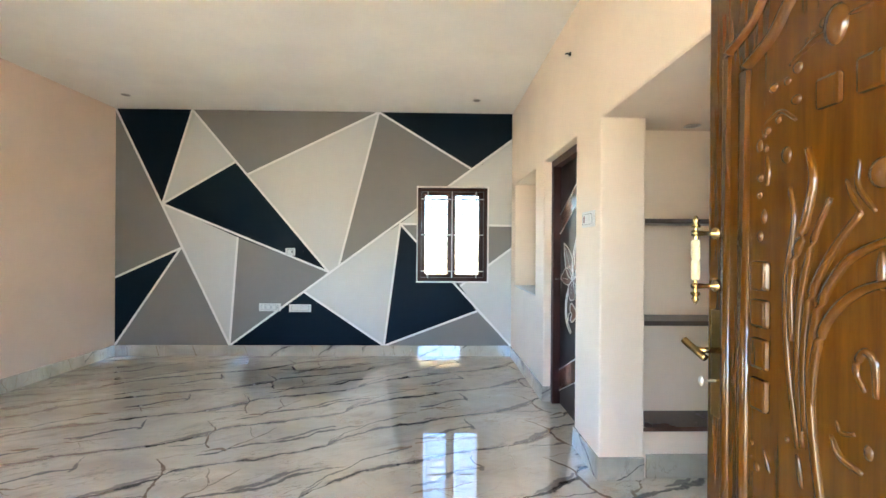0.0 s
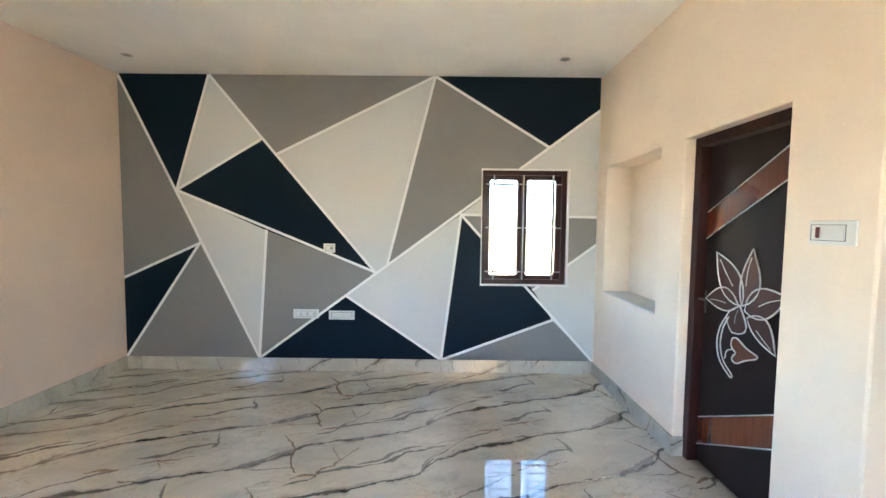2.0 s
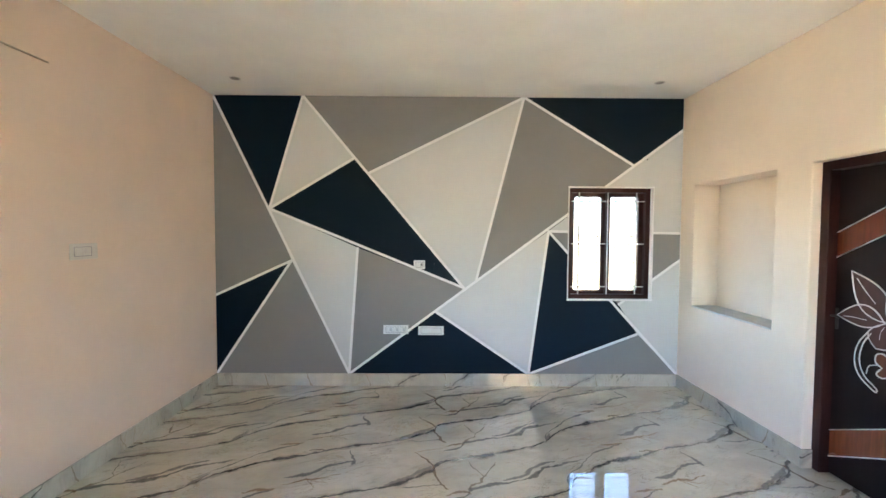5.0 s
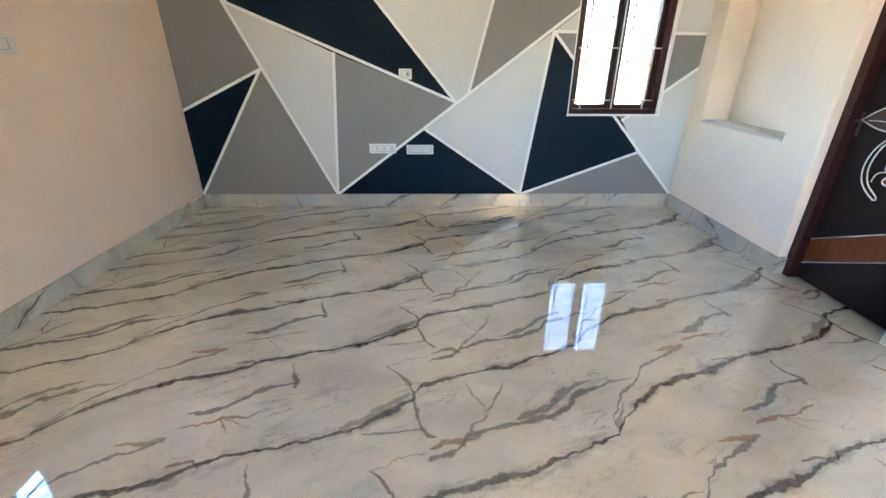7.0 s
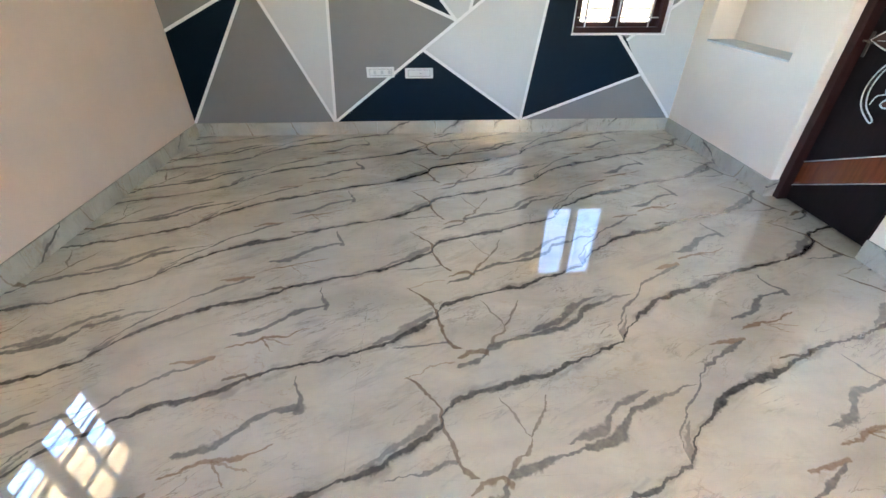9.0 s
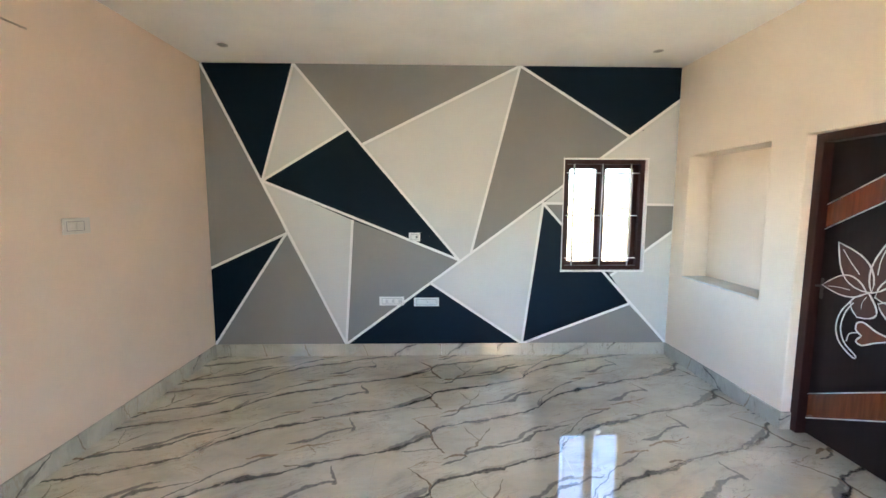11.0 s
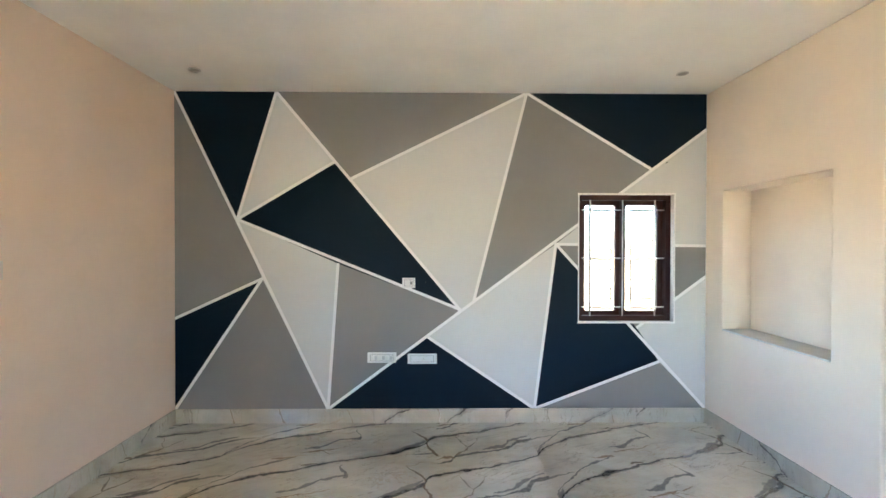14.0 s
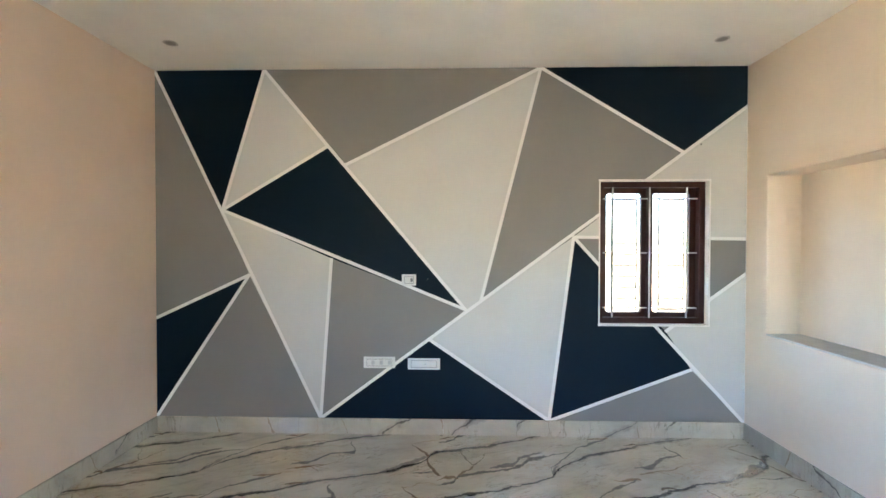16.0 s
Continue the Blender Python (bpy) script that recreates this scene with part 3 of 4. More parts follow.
def barred_window(name, place, turn, span, lights, label):
    """A frame with several glazed lights, each behind white grille bars. turn(along, depth, z) gives the point."""
    ob = thing(name, place, label, "window", kind="structure")
    y0, y1, z0, z1 = span
    part("window_frame", ring(rounded(y0, y1, z0, z1, 0.001), rounded(y0 + 0.04, y1 - 0.04, z0 + 0.04, z1 - 0.04, 0.004), 0, 0.1, turn), M_FRAME, ob)
    wide = (y1 - y0 - 0.08) / lights
    for k in range(lights):
        s0, s1 = y0 + 0.04 + k * wide, y0 + 0.04 + (k + 1) * wide
        part("shutter", ring(rounded(s0, s1, z0 + 0.04, z1 - 0.04, 0.002), rounded(s0 + 0.04, s1 - 0.04, z0 + 0.08, z1 - 0.08, 0.012), 0.03, 0.07, turn), M_FRAME, ob)
        pane = part("pane", bar_between(turn, (s0 + 0.036, 0.048, z0 + 0.076), (s1 - 0.036, 0.052, z1 - 0.076)), M_FAINT_TINT, ob, "faintly tinted clear glass pane")
        pane.visible_shadow = False
        sm = (s0 + s1) / 2
        part("glazing_bar", bar_between(turn, (sm - 0.016, 0.035, z0 + 0.08), (sm + 0.016, 0.065, z1 - 0.08)), M_FRAME, ob)
        for q in (1, 2):
            z = z0 + 0.06 + (z1 - z0 - 0.12) * q / 3
            part("glazing_bar", bar_between(turn, (s0 + 0.04, 0.038, z - 0.016), (s1 - 0.04, 0.062, z + 0.016)), M_FRAME, ob)
        for q in range(1, 9):
            z = z0 + 0.06 + (z1 - z0 - 0.12) * q / 9
            if q % 3:
                part("grille_bar", tube([turn(s0, 0.024, z), turn(s1, 0.024, z)], 0.0075, 6), M_GRILLE, ob)
    return at_home(ob)


barred_window("window_2", (WEST - 0.1, 1.966, W1[2]), lambda a, d, z: (WEST - 0.05 - d, a, z), W1, 4, "wooden window with white grille bars, southernmost of four lights added unseen")

# ---- closed bedroom door with the inlaid flower ----
door_1 = thing("door_1", (1.04, 3.26, 0.0), "closed black-brown door with red-brown bands and a silver-lined flower", "door", kind="structure")
LX = 1.03
part("door_frame", sheet([DOOR[0], DOOR[0] + 0.06, DOOR[1] - 0.062, DOOR[1]], [0.001, 2.04, LINTEL], lambda u, v: DOOR[0] + 0.06 < u < DOOR[1] - 0.062 and v < 2.04,
     0.11, lambda u, v, d: (0.966 + d, u, v), 0.004), M_FRAME, door_1)
leaf = part("leaf", box((LX, DOOR[0] + 0.062, 0.008), (LX + 0.036, DOOR[1] - 0.064, 2.038), 0.002), M_DOOR, door_1)
Y0, Y1 = DOOR[0] + 0.064, DOOR[1] - 0.066


def flat(points, proud, x=LX):
    """A thin raised panel on the door leaf from an outline of (y, z)."""
    bm = bmesh.new()
    f = bm.faces.new([bm.verts.new((x - proud, y, z)) for y, z in points])
    geo = bmesh.ops.extrude_face_region(bm, geom=[f])["geom"]
    for v in geo:
        if isinstance(v, bmesh.types.BMVert):
            v.co.x = x + 0.001
    return bm


def inlay(points, radius=0.0045, closed=False):
    return smooth(part("silver_line", tube([(LX - 0.0045, y, z) for y, z in points], radius, 6, closed=closed), M_SILVER, leaf, "silver inlay line"))


for zt, zb, slope in ((1.622, 1.456, 0.508), (0.292, 0.112, 0.486)):
    far = lambda z, y: (y, z + (3.62 - y) * slope)
    part("band", flat([far(zb, Y1), far(zb, Y0), far(zt, Y0), far(zt, Y1)], 0.003), M_BAND, leaf, "polished red-brown band")
    for z in (zt, zb):
        inlay([far(z, Y1), far(z, Y0)], 0.004)


def petal_outline(base, tip, left, right, n=10, belly=0.8):
    base, tip = Vector(base), Vector(tip)
    way = tip - base
    side = Vector((-way.y, way.x)).normalized()
    up = [base + way * (k / n) + side * left * math.sin(math.pi * (k / n) ** belly) for k in range(n + 1)]
    down = [base + way * (k / n) - side * right * math.sin(math.pi * (k / n) ** belly) for k in range(n - 1, 0, -1)]
    return up + down


def on_leaf(y, z):
    return 0.987 + (y - 0.987) * 0.9906, 1.559 + (z - 1.559) * 0.9906


proud = 0.002
for base, tip, left, right in (((3.284, 1.092), (3.522, 1.382), 0.085, 0.092), ((3.284, 1.092), (3.218, 1.421), 0.098, 0.046), ((3.262, 1.07), (2.969, 1.195), 0.072, 0.088),
                               ((3.24, 1.035), (3.03, 0.885), 0.032, 0.092), ((3.311, 1.086), (3.607, 1.081), 0.092, 0.046), ((3.353, 0.923), (3.30, 1.088), 0.09, 0.072)):
    base, tip = on_leaf(*base), on_leaf(*tip)
    line = petal_outline(base, tip, left, right)
    proud += 0.0007
    part("petal", flat(line, proud), M_PETAL, leaf, "red-brown inlaid petal")
    inlay(line, 0.0048, True)
    b0, t0 = Vector(base), Vector(tip)
    inlay(curve_points([b0.lerp(t0, 0.35), b0.lerp(t0, 0.6) + Vector((0.008, 0.004)), b0.lerp(t0, 0.85)], 5), 0.0028)
heart = curve_points([(3.292, 0.820), (3.33, 0.848), (3.325, 0.893), (3.285, 0.905), (3.215, 0.872), (3.125, 0.845), (3.215, 0.80), (3.285, 0.762), (3.322, 0.778), (3.292, 0.820)], 4)[:-1]
part("petal", flat(heart, 0.003), M_BAND, leaf, "red-brown inlaid heart leaf")
inlay(heart, 0.0048, True)
inlay(curve_points([(3.37, 1.034), (3.438, 0.933), (3.458, 0.825), (3.424, 0.733), (3.332, 0.667), (3.318, 0.685), (3.394, 0.744), (3.427, 0.834), (3.407, 0.941), (3.36, 1.014)], 5), 0.0042)
inlay(curve_points([(3.32, 0.832), (3.367, 0.81), (3.382, 0.758)], 5), 0.0038)
lock = part("lock_plate", box((LX - 0.006, 3.575, 0.99), (LX + 0.001, 3.598, 1.13), 0.002), M_DARKSTEEL, leaf, "small dark steel lock plate")
part("lever", tube(curve_points([(LX - 0.004, 3.587, 1.08), (LX - 0.045, 3.587, 1.08), (LX - 0.05, 3.56, 1.08), (LX - 0.048, 3.52, 1.078)], 4), 0.005), M_DARKSTEEL, leaf, "slim steel lever handle")
at_home(door_1)
for k in leaf.children:
    k.matrix_parent_inverse = Matrix.Identity(4)

# ---- carved entrance door, standing open ----
door_2 = thing("door_2", (0.62, 0.0, 0.0), "carved varnished teak entrance door, standing open, brass handle", "door", kind="structure")
fx, hinge, free = 0.60, -0.02, 1.03
DRAWN = Vector((-0.062, 0.037, 1.333))
part("door_frame", sheet([S1[0], S1[0] + 0.05, S1[1] - 0.002, S1[1]], [0.132, 2.02, 2.026], lambda u, v: u > S1[0] + 0.05 and u < S1[1] - 0.002 and v < 2.02,
     0.1, lambda u, v, d: (u, SOUTH - 0.02 - d, v), 0.003), M_TEAK, door_2)
main = part("leaf", box((fx, hinge, 0.138), (fx + 0.042, free, 2.035), 0.004, 2), M_TEAK, door_2)
MID = (hinge + free) / 2


def both(points):
    """An ornament and its mirror image on the other half of the leaf."""
    return points, [(2 * MID - y, z) for y, z in points]


def relief(name, points, radius, taper=(0.25, 0.35), sides=10, sink=0.1, label=""):
    radius *= 1.2
    for line in both(points):
        smooth(part(name, tube([(fx + radius * sink, y, z) for y, z in curve_points(line, 7)], radius, sides, taper), M_TEAK, main, label))


def boss(y, z, r, tall=1.0):
    for yy in (y, 2 * MID - y):
        bm = bmesh.new()
        bmesh.ops.create_uvsphere(bm, u_segments=14, v_segments=8, radius=r)
        smooth(part("boss", moved(bm, Matrix.Translation((fx + 0.002, yy, z)) @ Matrix.Diagonal((0.7, 1, tall, 1))), M_TEAK, main))


for edge, foot, shoulder, top, r in ((0.968, 0.24, 1.775, 1.955, 0.013), (0.913, 0.29, 1.722, 1.90, 0.015)):
    rise = [(edge - 0.03, shoulder + 0.012), (edge - 0.075, shoulder + 0.035), (edge - 0.12, shoulder + 0.085), (edge - 0.22, top - 0.02), (MID, top)]
    half = [(edge, foot), (edge, 0.7), (edge, shoulder - 0.01)] + [(y, z) for v in [curve_points([(edge, shoulder)] + rise, 5)] for y, z in [(p.x, p.y) for p in v]]
    whole = half + [(2 * MID - y, z) for y, z in reversed(half[:-1])]
    smooth(part("moulding", tube([(fx + 0.003, y, z) for y, z in whole] , r, 8, closed=True), M_TEAK, main, "raised arched moulding"))
for z0, z1 in ((1.252, 1.312), (1.177, 1.235), (1.094, 1.157), (1.010, 1.076)):
    for y0, y1 in ((0.843, 0.883), (2 * MID - 0.883, 2 * MID - 0.843)):
        part("carved_square", box((fx - 0.012, y0 - 0.002, z0), (fx + 0.004, y1 + 0.002, z1), 0.007, 2), M_TEAK, main)
# plumes that fan out of the lower middle, then the sprigs and scrolls about them
for line, r in (([(0.799, 1.451), (0.789, 1.385), (0.805, 1.269), (0.802, 1.143), (0.778, 0.975)], 0.008),
                ([(0.762, 1.515), (0.751, 1.456), (0.767, 1.378), (0.794, 1.286), (0.792, 1.166)], 0.011),
                ([(0.719, 1.422), (0.754, 1.338), (0.777, 1.221), (0.778, 1.087), (0.768, 0.980)], 0.009),
                ([(0.669, 1.394), (0.714, 1.333), (0.756, 1.244), (0.768, 1.131), (0.763, 1.012)], 0.010),
                ([(0.600, 1.352), (0.646, 1.343), (0.700, 1.305), (0.743, 1.216), (0.754, 1.085), (0.733, 0.910), (0.70, 0.78)], 0.011),
                ([(0.590, 1.290), (0.643, 1.283), (0.686, 1.259), (0.723, 1.214), (0.745, 1.147), (0.752, 1.056)], 0.011)):
    relief("carved_plume", line, r, (0.45, 0.55), sink=0.0)
for line, r in (([(0.694, 1.449), (0.684, 1.421), (0.669, 1.392)], 0.007), ([(0.673, 1.476), (0.674, 1.434), (0.648, 1.392)], 0.008),
                ([(0.640, 1.333), (0.638, 1.275)], 0.012), ([(0.662, 1.116), (0.676, 1.147), (0.663, 1.178), (0.648, 1.164), (0.646, 1.113)], 0.011),
                ([(0.707, 1.055), (0.698, 1.039), (0.676, 1.045)], 0.007), ([(0.716, 1.028), (0.698, 0.999), (0.664, 0.989)], 0.011),
                ([(0.858, 0.937), (0.842, 0.896)], 0.006), ([(0.780, 0.963), (0.770, 0.908)], 0.009)):
    relief("carved_sprig", line, r)
for line, r in (([(0.860, 1.588), (0.822, 1.600), (0.787, 1.573)], 0.007), ([(0.855, 1.522), (0.850, 1.490), (0.854, 1.462)], 0.009),
                ([(0.803, 1.679), (0.756, 1.700), (0.728, 1.703)], 0.010), ([(0.691, 1.713), (0.653, 1.708)], 0.008)):
    relief("carved_scroll", line, r)
for y0, y1, z0, z1 in ((0.698, 0.742, 1.574, 1.628), (0.628, 0.673, 1.576, 1.634)):
    for ya, yb in ((y0, y1), (2 * MID - y1, 2 * MID - y0)):
        part("carved_square", box((fx - 0.010, ya, z0), (fx + 0.004, yb, z1), 0.006, 2), M_TEAK, main)
for y, z, r, tall in ((0.785, 1.668, 0.011, 1), (0.807, 1.651, 0.009, 0.8), (0.839, 1.651, 0.011, 0.8), (0.787, 1.61, 0.012, 0.8), (0.827, 1.585, 0.008, 1),
                      (0.852, 1.571, 0.008, 1), (0.86, 1.562, 0.006, 1), (0.873, 1.546, 0.009, 1.6), (0.856, 1.536, 0.007, 1.3), (0.87, 1.48, 0.009, 1),
                      (0.872, 1.445, 0.008, 1), (0.86, 1.401, 0.008, 2), (0.87, 1.362, 0.009, 1.3), (0.808, 1.513, 0.012, 1.4)):
    boss(y, z, r, tall)
for y, z, r, tall in ((0.766, 1.707, 0.006, 1), (0.755, 1.714, 0.006, 1), (0.735, 1.723, 0.009, 1), (0.712, 1.708, 0.022, 1.6), (0.639, 1.45, 0.02, 1.2),
                      (0.889, 0.936, 0.007, 1), (0.892, 0.905, 0.006, 1), (0.875, 0.892, 0.008, 1.4), (0.802, 0.982, 0.006, 1), (0.656, 1.026, 0.008, 1.6)):
    boss(y, z, r, tall)


def blade(root, tip, width, bend=0.0):
    """A carved leaf: a ridged, pointed blade, thick in the middle."""
    for sgn in (1, -1):
        a, b = Vector(root), Vector(tip)
        if sgn < 0:
            a.x, b.x = 2 * MID - a.x, 2 * MID - b.x
        way = b - a
        side = Vector((-way.y, way.x)).normalized() * sgn
        bm, n, rows = bmesh.new(), 9, []
        for k in range(n + 1):
            t = k / n
            c = a + way * t + side * bend * math.sin(math.pi * t)
            w = width * math.sin(math.pi * (0.06 + 0.92 * t)) ** 0.8 / 2
            h = 0.004 + 0.008 * math.sin(math.pi * t)
            rows.append([bm.verts.new((fx - d, *(c + side * w * q))) for q, d in ((-1, -0.002), (-0.55, h * 0.75), (0, h * 0.45), (0.55, h * 0.75), (1, -0.002))])
        for p, q in zip(rows, rows[1:]):
            for k in range(4):
                bm.faces.new([p[k], p[k + 1], q[k + 1], q[k]])
        smooth(part("carved_leaf", bm, M_TEAK, main))


for root, tip, width, bend in (((0.74, 0.78), (0.83, 0.82), 0.022, -0.01), ((0.72, 0.62), (0.82, 0.67), 0.024, -0.01), ((0.68, 0.60), (0.59, 0.65), 0.024, 0.01)):
    blade(root, tip, width, bend)
for line, r in (([(0.74, 0.80), (0.73, 0.66), (0.70, 0.52), (0.64, 0.40), (0.56, 0.34)], 0.014), ([(0.86, 0.70), (0.80, 0.62), (0.82, 0.52), (0.87, 0.46), (0.84, 0.38)], 0.012),
                ([(0.60, 0.52), (0.64, 0.48), (0.62, 0.43), (0.58, 0.44)], 0.011)):
    relief("carved_stem", line, r)

# turned brass pull with ivory grip
pull = part("pull_handle", tube([(0.545, 0.992, 1.232), (0.545, 0.992, 1.388)], 0.0045, 12), M_BRASS, main, "turned brass pull handle with ivory grip")
smooth(part("grip", moved(lathe([(0.006, 0), (0.0095, 0.004), (0.0095, 0.043), (0.007, 0.046), (0.007, 0.049), (0.0095, 0.052), (0.0095, 0.09), (0.006, 0.094)], 18),
       Matrix.Translation((0.545, 0.992, 1.263))), M_IVORY, pull))
for z in (1.25, 1.372):
    smooth(part("bracket", moved(lathe([(0.014, 0), (0.014, 0.01), (0.007, 0.014), (0.005, 0.03), (0.007, 0.05), (0.009, 0.055), (0.007, 0.062)], 18),
           Matrix.Translation((fx, 0.992, z)) @ pose(0, 0, 0, 0, -90, 0)), M_BRASS, pull))
for z, sgn in ((1.385, 1), (1.236, -1)):
    smooth(part("finial", moved(lathe([(0.009, 0), (0.010, 0.005), (0.005, 0.011), (0.008, 0.016), (0.006, 0.021), (0.002, 0.028)], 18),
           Matrix.Translation((0.545, 0.992, z)) @ pose(0, 0, 0, 0 if sgn > 0 else 180, 0, 0)), M_BRASS, pull))
plate = part("lock_plate", box((fx - 0.005, 0.972, 0.945), (fx + 0.001, 1.012, 1.195), 0.003, 2), M_BRASS, main, "brass lock plate with lever and key")
handle = tube([(fx - 0.003, 0.992, 1.10), (fx - 0.05, 0.992, 1.102)], 0.0075, 10)
add_tube(handle, curve_points([(fx - 0.050, 0.962, 1.090), (fx - 0.053, 0.975, 1.096), (fx - 0.055, 0.992, 1.103), (fx - 0.058, 1.015, 1.112), (fx - 0.060, 1.025, 1.118)], 4), 0.0085, 10)
smooth(part("lever", handle, M_BRASS, plate))
smooth(part("key", moved(lathe([(0.003, 0), (0.003, 0.028), (0.011, 0.03), (0.012, 0.034), (0.011, 0.037)], 14),
       Matrix.Translation((fx - 0.005, 0.992, 1.03)) @ pose(0, 0, 0, 0, -90, 0) @ Matrix.Diagonal((1, 0.6, 1, 1))), M_STEEL, plate))
at_home(door_2)
for top in (main, pull, plate):
    for k in top.children:
        k.matrix_parent_inverse = Matrix.Identity(4)
# the door is drawn with a 1.05 m leaf: bring it to its true width
WIDER = Matrix.Translation(DRAWN) @ Matrix.Scale(1.107, 4) @ Matrix.Translation(-DRAWN)
for k in door_2.children:
    k.data.transform(WIDER)
for top in (main, pull, plate):
    for k in top.children:
        k.data.transform(WIDER)

# ---- shelf alcove ----
for z, t in ((1.515, 0.026), (0.917, 0.028)):
    sh = part("wall_shelf", box((EAST + EAST_THICK + 0.001, 2.445, z - t), (SIDE - 0.001, BACK - 0.001, z), 0.003), M_GRANITE)
    tagged(sh, "dark polished granite slab shelf built into the alcove", "shelf", "alcove shelves")
plinth = thing("shelf_plinth", (1.49, 2.56, 0.0), "cream plastered plinth with a brown granite top", "plinth")
part("base", box((EAST + EAST_THICK + 0.001, 2.45, 0.001), (SIDE - 0.001, BACK - 0.001, 0.274)), M_WALL, plinth)
part("slab", box((EAST + EAST_THICK + 0.001, 2.437, 0.274), (SIDE - 0.001, BACK - 0.001, 0.30), 0.003), M_SLAB, plinth, "brown granite top slab")
part("skirting", box((EAST + EAST_THICK + 0.02, 2.438, 0.001), (SIDE - 0.001, 2.45, 0.14), 0.002), M_SKIRT, plinth, "grey marble skirting tile")
at_home(plinth)

# ---- switches, sockets, lamps ----


def switch_plate(name, m, width, height, bezel, keys, label, category="switch", face=None):
    """A plate in its own x (along) and z (up), facing -y; keys: (x, width, height, material)."""
    ob = new(name)
    ob.empty_display_size = 0.05
    tagged(ob, label, category)
    part("plate", box((-width / 2, -0.009, -height / 2), (width / 2, 0, height / 2), 0.003, 2), face or M_PLATE, ob)
    bw, bh, bx = bezel
    # inner frame, coloured dark to draw the shadow outline round the keys
    part("bezel", ring(rounded(bx - bw / 2, bx + bw / 2, -bh / 2, bh / 2, 0.002, 1), rounded(bx - bw / 2 + 0.003, bx + bw / 2 - 0.003, -bh / 2 + 0.003, bh / 2 - 0.003, 0.002, 1), -0.0105, -0.008), M_KEY, ob)
    for x, w, h, mat in keys:
        part("key", box((x - w / 2, -0.0125, -h / 2), (x + w / 2, -0.008, h / 2), 0.0015), mat, ob)
    ob.matrix_world = m
    return ob


M_BEIGE = plain("beige_switch_plastic", (0.60, 0.56, 0.50), 0.35)
M_RED = plain("dark_red_indicator", (0.10, 0.012, 0.012), 0.3)
switch_plate("socket_plate", pose(-1.82, NORTH - 0.002, 1.278), 0.118, 0.092, (0.078, 0.058, 0), [(-0.012, 0.042, 0.048, M_PLATE), (0.022, 0.02, 0.028, M_KEY)], "white single socket plate on the feature wall", "socket")
switch_plate("socket_plate", pose(-2.064, NORTH - 0.002, 0.597), 0.262, 0.094, (0.21, 0.060, 0),
             [(x, 0.026, 0.034, M_PIN if k % 2 else M_PLATE) for k, x in enumerate((-0.085, -0.052, -0.018, 0.016, 0.050, 0.084))], "white multi-socket plate low on the feature wall", "socket")
switch_plate("socket_plate", pose(-1.697, NORTH - 0.002, 0.587), 0.266, 0.092, (0.21, 0.060, 0), [(-0.052, 0.096, 0.05, M_PLATE), (0.052, 0.096, 0.05, M_PLATE), (0.012, 0.012, 0.014, M_KEY)],
             "white socket plate with one outlet low on the feature wall", "socket")
switch_plate("switch_plate", pose(WEST, 3.597, 1.478, 0, 0, 90), 0.21, 0.104, (0.135, 0.062, -0.012), [(-0.043, 0.058, 0.05, M_BEIGE), (0.021, 0.058, 0.05, M_BEIGE)], "beige two-gang switch plate on the peach wall", face=M_BEIGE)
switch_plate("switch_plate", pose(EAST, 2.606, 1.520, 0, 0, -90), 0.205, 0.098, (0.155, 0.066, -0.015), [(-0.060, 0.018, 0.045, M_RED), (0.012, 0.085, 0.05, M_PLATE)], "white switch plate with a red indicator beside the door")


def downlight(place, radius, label):
    ob = thing("ceiling_light", place, label, "ceiling light", "recessed ceiling lights")
    smooth(part("ring", lathe([(radius * 0.72, 0.0), (radius * 0.78, -0.004), (radius, -0.002), (radius, 0.0)], 28), M_RING, ob))
    part("lens", lathe([(radius * 0.72, -0.0005), (radius * 0.72, -0.0015)], 28), M_LENS, ob, "unlit frosted lens")
    return ob


for x, y in ((-3.48, 4.73), (0.412, 4.748)):
    downlight((x, y, CEILING), 0.046, "small unlit recessed downlight in the white ceiling")
downlight((1.53, 2.585, LINTEL), 0.048, "small unlit recessed downlight in the alcove soffit")

stub = thing("wire_stub", (EAST, 2.985, 2.72), "short black wire end poking out of the plaster", "wire")
smooth(part("sleeve", moved(lathe([(0.016, 0), (0.016, 0.004), (0.011, 0.006), (0.011, 0.012)], 14), pose(0, 0, 0, 0, -90, 0)), M_BLACK, stub))
smooth(part("tail", tube(curve_points([(-0.008, 0, 0), (-0.03, -0.004, 0.002), (-0.04, -0.016, -0.008)], 4), 0.005, 8), M_BLACK, stub))
# thin bar added for a soft dark line; no cable is known here
strip = smooth(part("cable_strip", tube([(WEST - 0.002, 2.5, 2.607), (WEST - 0.002, 3.39, 2.607)], 0.007, 8), plain("brown_grey_strip", (0.47, 0.38, 0.30), 0.6)))
tagged(strip, "thin brown-grey bar drawn for a dark line along the peach wall", "cable")
for x, z in ((0.535, 2.38), (-1.665, 1.285)):
    nail = smooth(part("nail", moved(lathe([(0.004, 0), (0.006, 0.004), (0.006, 0.008), (0.003, 0.010)], 10), Matrix.Translation((x, NORTH - 0.001, z)) @ pose(0, 0, 0, 90, 0, 0)), M_BLACK))
    tagged(nail, "small black nail in the painted feature wall", "nail")

# ---- skirting tiles ----
rng = random.Random(7)
skirting = thing("skirting", (0, 0, 0), "white marble skirting tiles with grey veins", "skirting", kind="structure")
SH, ST = 0.13, 0.012


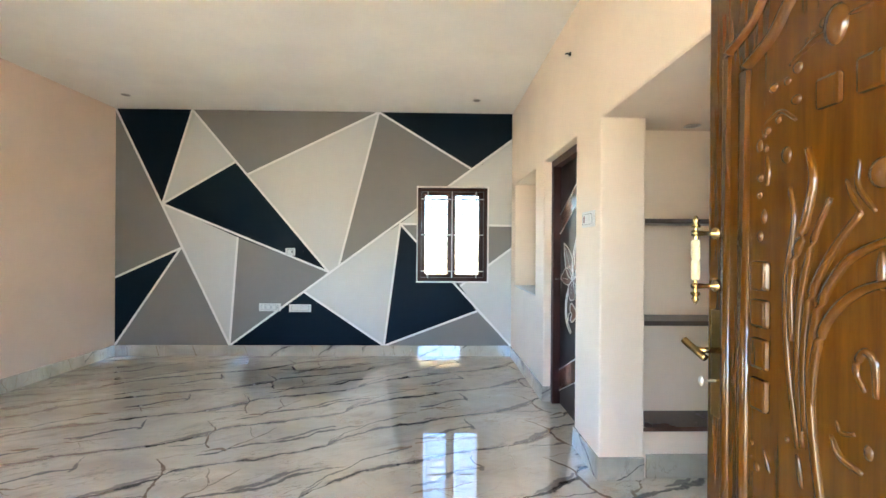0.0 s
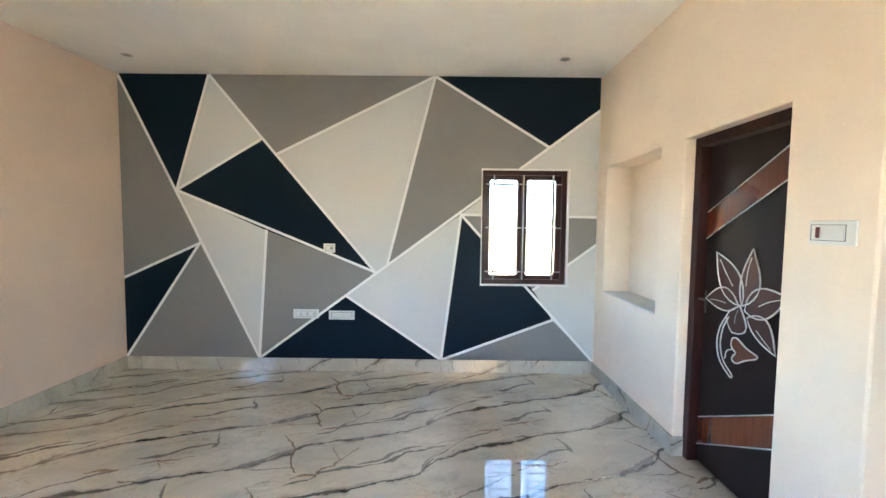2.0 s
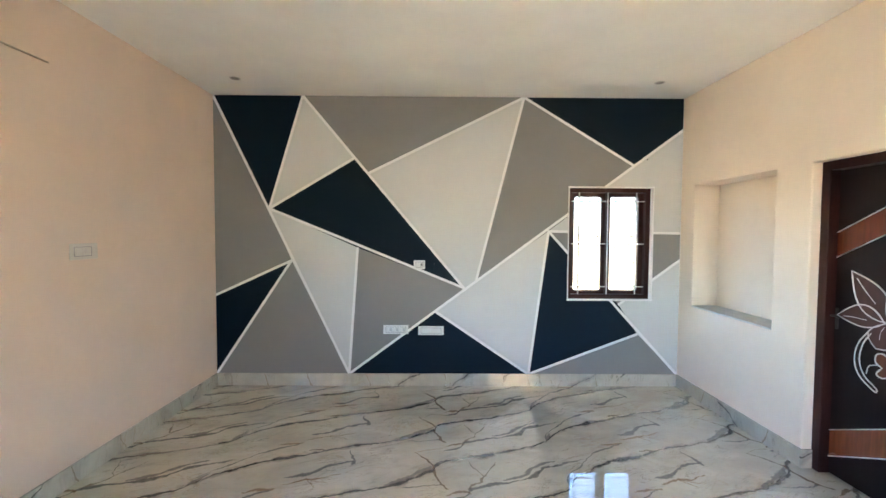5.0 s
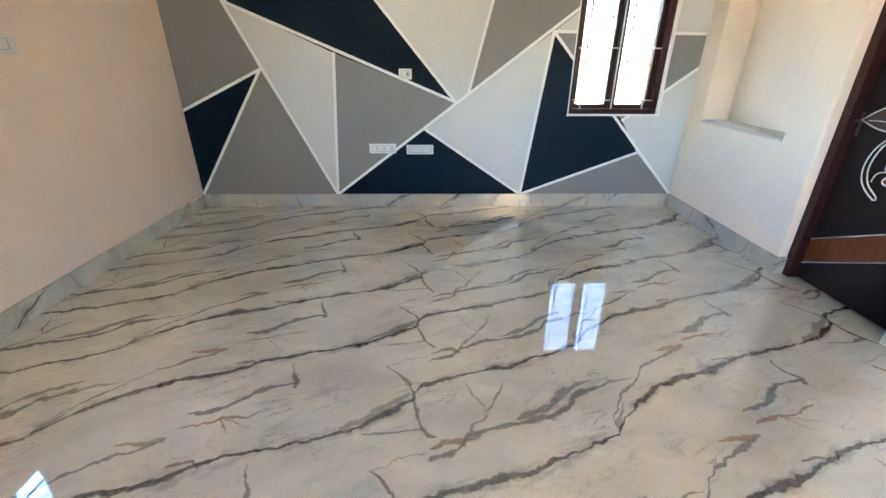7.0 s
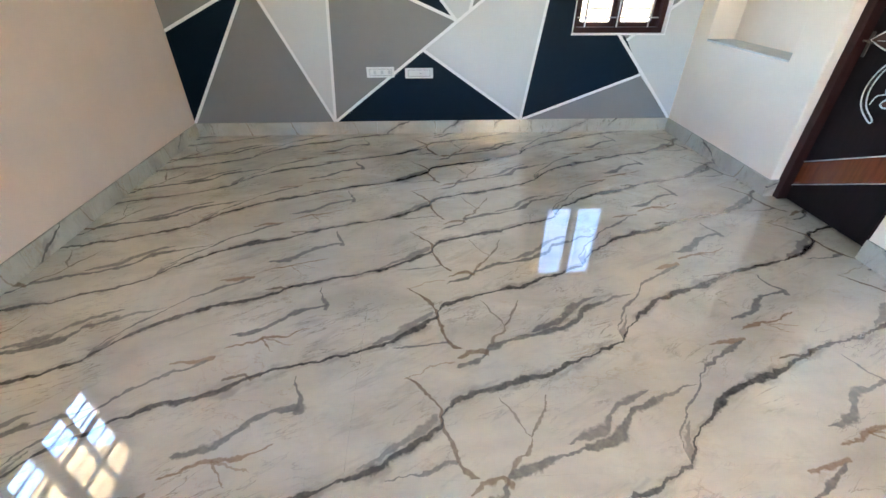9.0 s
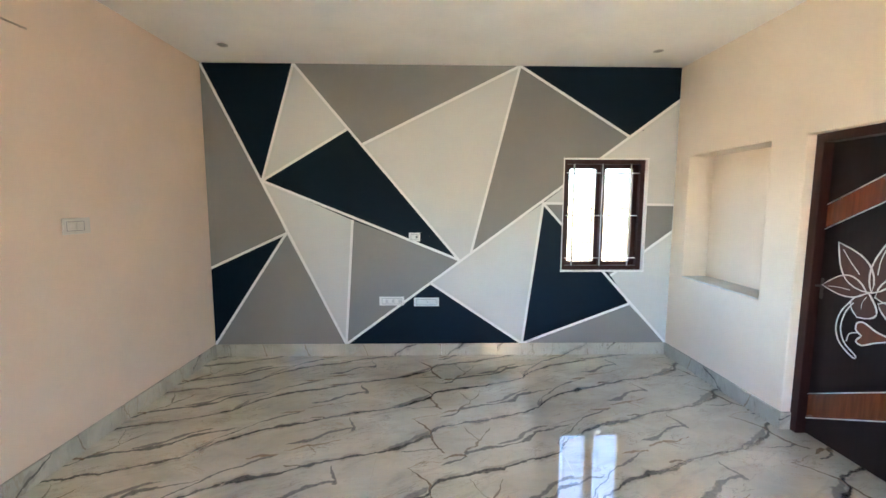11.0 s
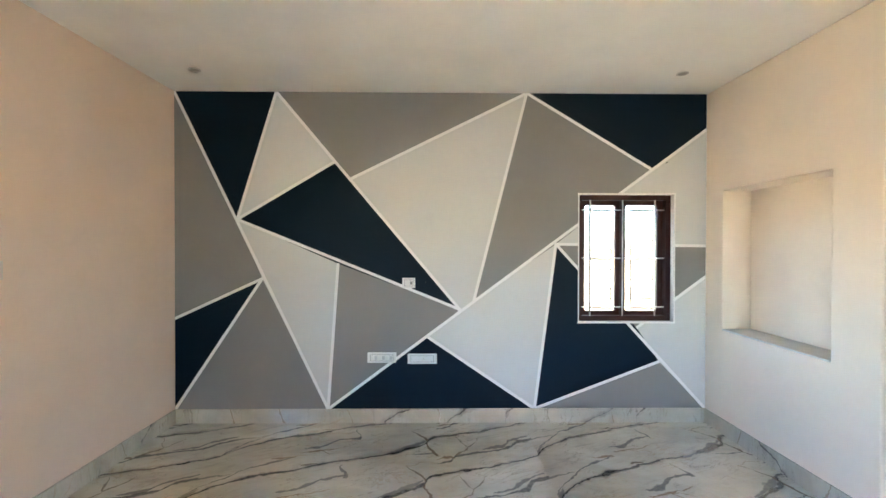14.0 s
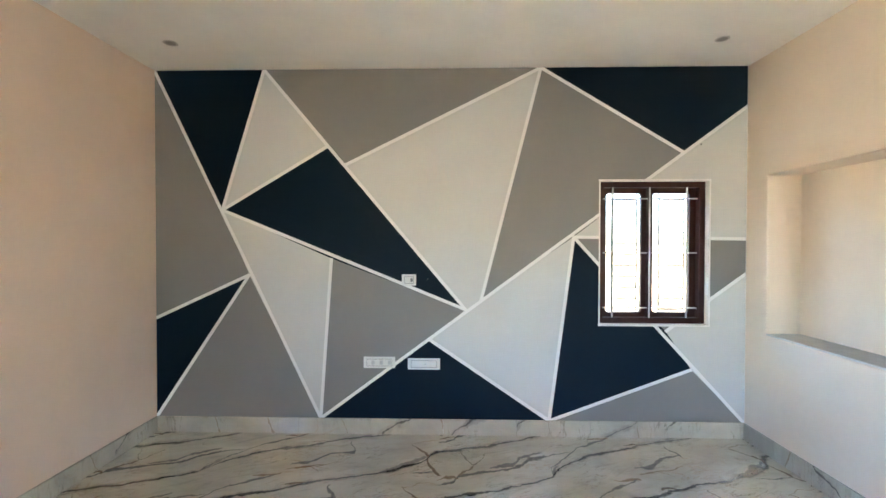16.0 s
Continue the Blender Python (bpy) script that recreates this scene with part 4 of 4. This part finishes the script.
def skirt_run(start, way, length, out):
    """Skirting pieces of 0.6 m from start along way; out points into the room."""
    way, out = Vector(way), Vector(out)
    turn = Matrix((way, Vector((0, 0, 1)), way.cross(Vector((0, 0, 1))))).transposed().to_4x4()
    flip = 1 if turn.to_3x3().col[2].dot(out) > 0 else -1
    at = 0.0
    while at < length - 0.01:
        n = min(0.6, length - at)
        u0, v0 = rng.uniform(-0.3, 0.2), rng.uniform(-0.28, 0.1)
        zs = (-0.001, ST) if flip > 0 else (-ST, 0.001)
        o = part("tile", box((u0, v0, zs[0]), (u0 + n - 0.0015, v0 + SH, zs[1]), 0.0015), M_SKIRT, skirting)
        o.matrix_basis = Matrix.Translation(Vector(start) + way * at) @ turn @ Matrix.Translation((-u0, -v0 + 0.001, 0))
        at += 0.6


skirt_run((WEST, NORTH, 0), (1, 0, 0), EAST - WEST, (0, -1, 0))
skirt_run((WEST, SOUTH, 0), (0, 1, 0), NORTH - SOUTH - ST, (1, 0, 0))
skirt_run((EAST, DOOR[1], 0), (0, 1, 0), NORTH - DOOR[1] - ST, (-1, 0, 0))
skirt_run((EAST - ST, DOOR[1], 0), (1, 0, 0), 0.09, (0, -1, 0))
skirt_run((EAST, ALCOVE, 0), (0, 1, 0), DOOR[0] - ALCOVE, (-1, 0, 0))
skirt_run((EAST - ST, ALCOVE, 0), (1, 0, 0), EAST_THICK + ST, (0, -1, 0))

# ---- floor tiles ----
shared = {}
for i in range(-2, 5):
    for j in range(-4, 8):
        ox, oy = TILE_X + 0.36 + i * TILE_U, TILE_Y + 0.30 + j * TILE_V
        x0, x1 = max(ox - 0.36, WEST), min(ox + 0.86, 2.0)
        y0, y1 = max(oy - 0.30, SOUTH - OUTER), min(oy + 0.285, NORTH)
        if x1 - x0 < 0.01 or y1 - y0 < 0.01 or (x0 > 1.0 and y0 > 2.9):
            continue
        print_kind = M_TILE if i % 2 else M_TILE_FORK
        key = (print_kind.name,) + tuple(round(v, 3) for v in (x0 - ox, x1 - ox, y0 - oy, y1 - oy))
        if key in shared:
            o = new("tile", shared[key])
            o.parent = floor
        else:
            o = part("tile", box((key[1] + 0.0002, key[3] + 0.0002, -0.009), (key[2] - 0.0002, key[4] - 0.0002, 0.0)), print_kind, floor)
            shared[key] = o.data
        o.matrix_basis = Matrix.Translation((ox, oy, 0))
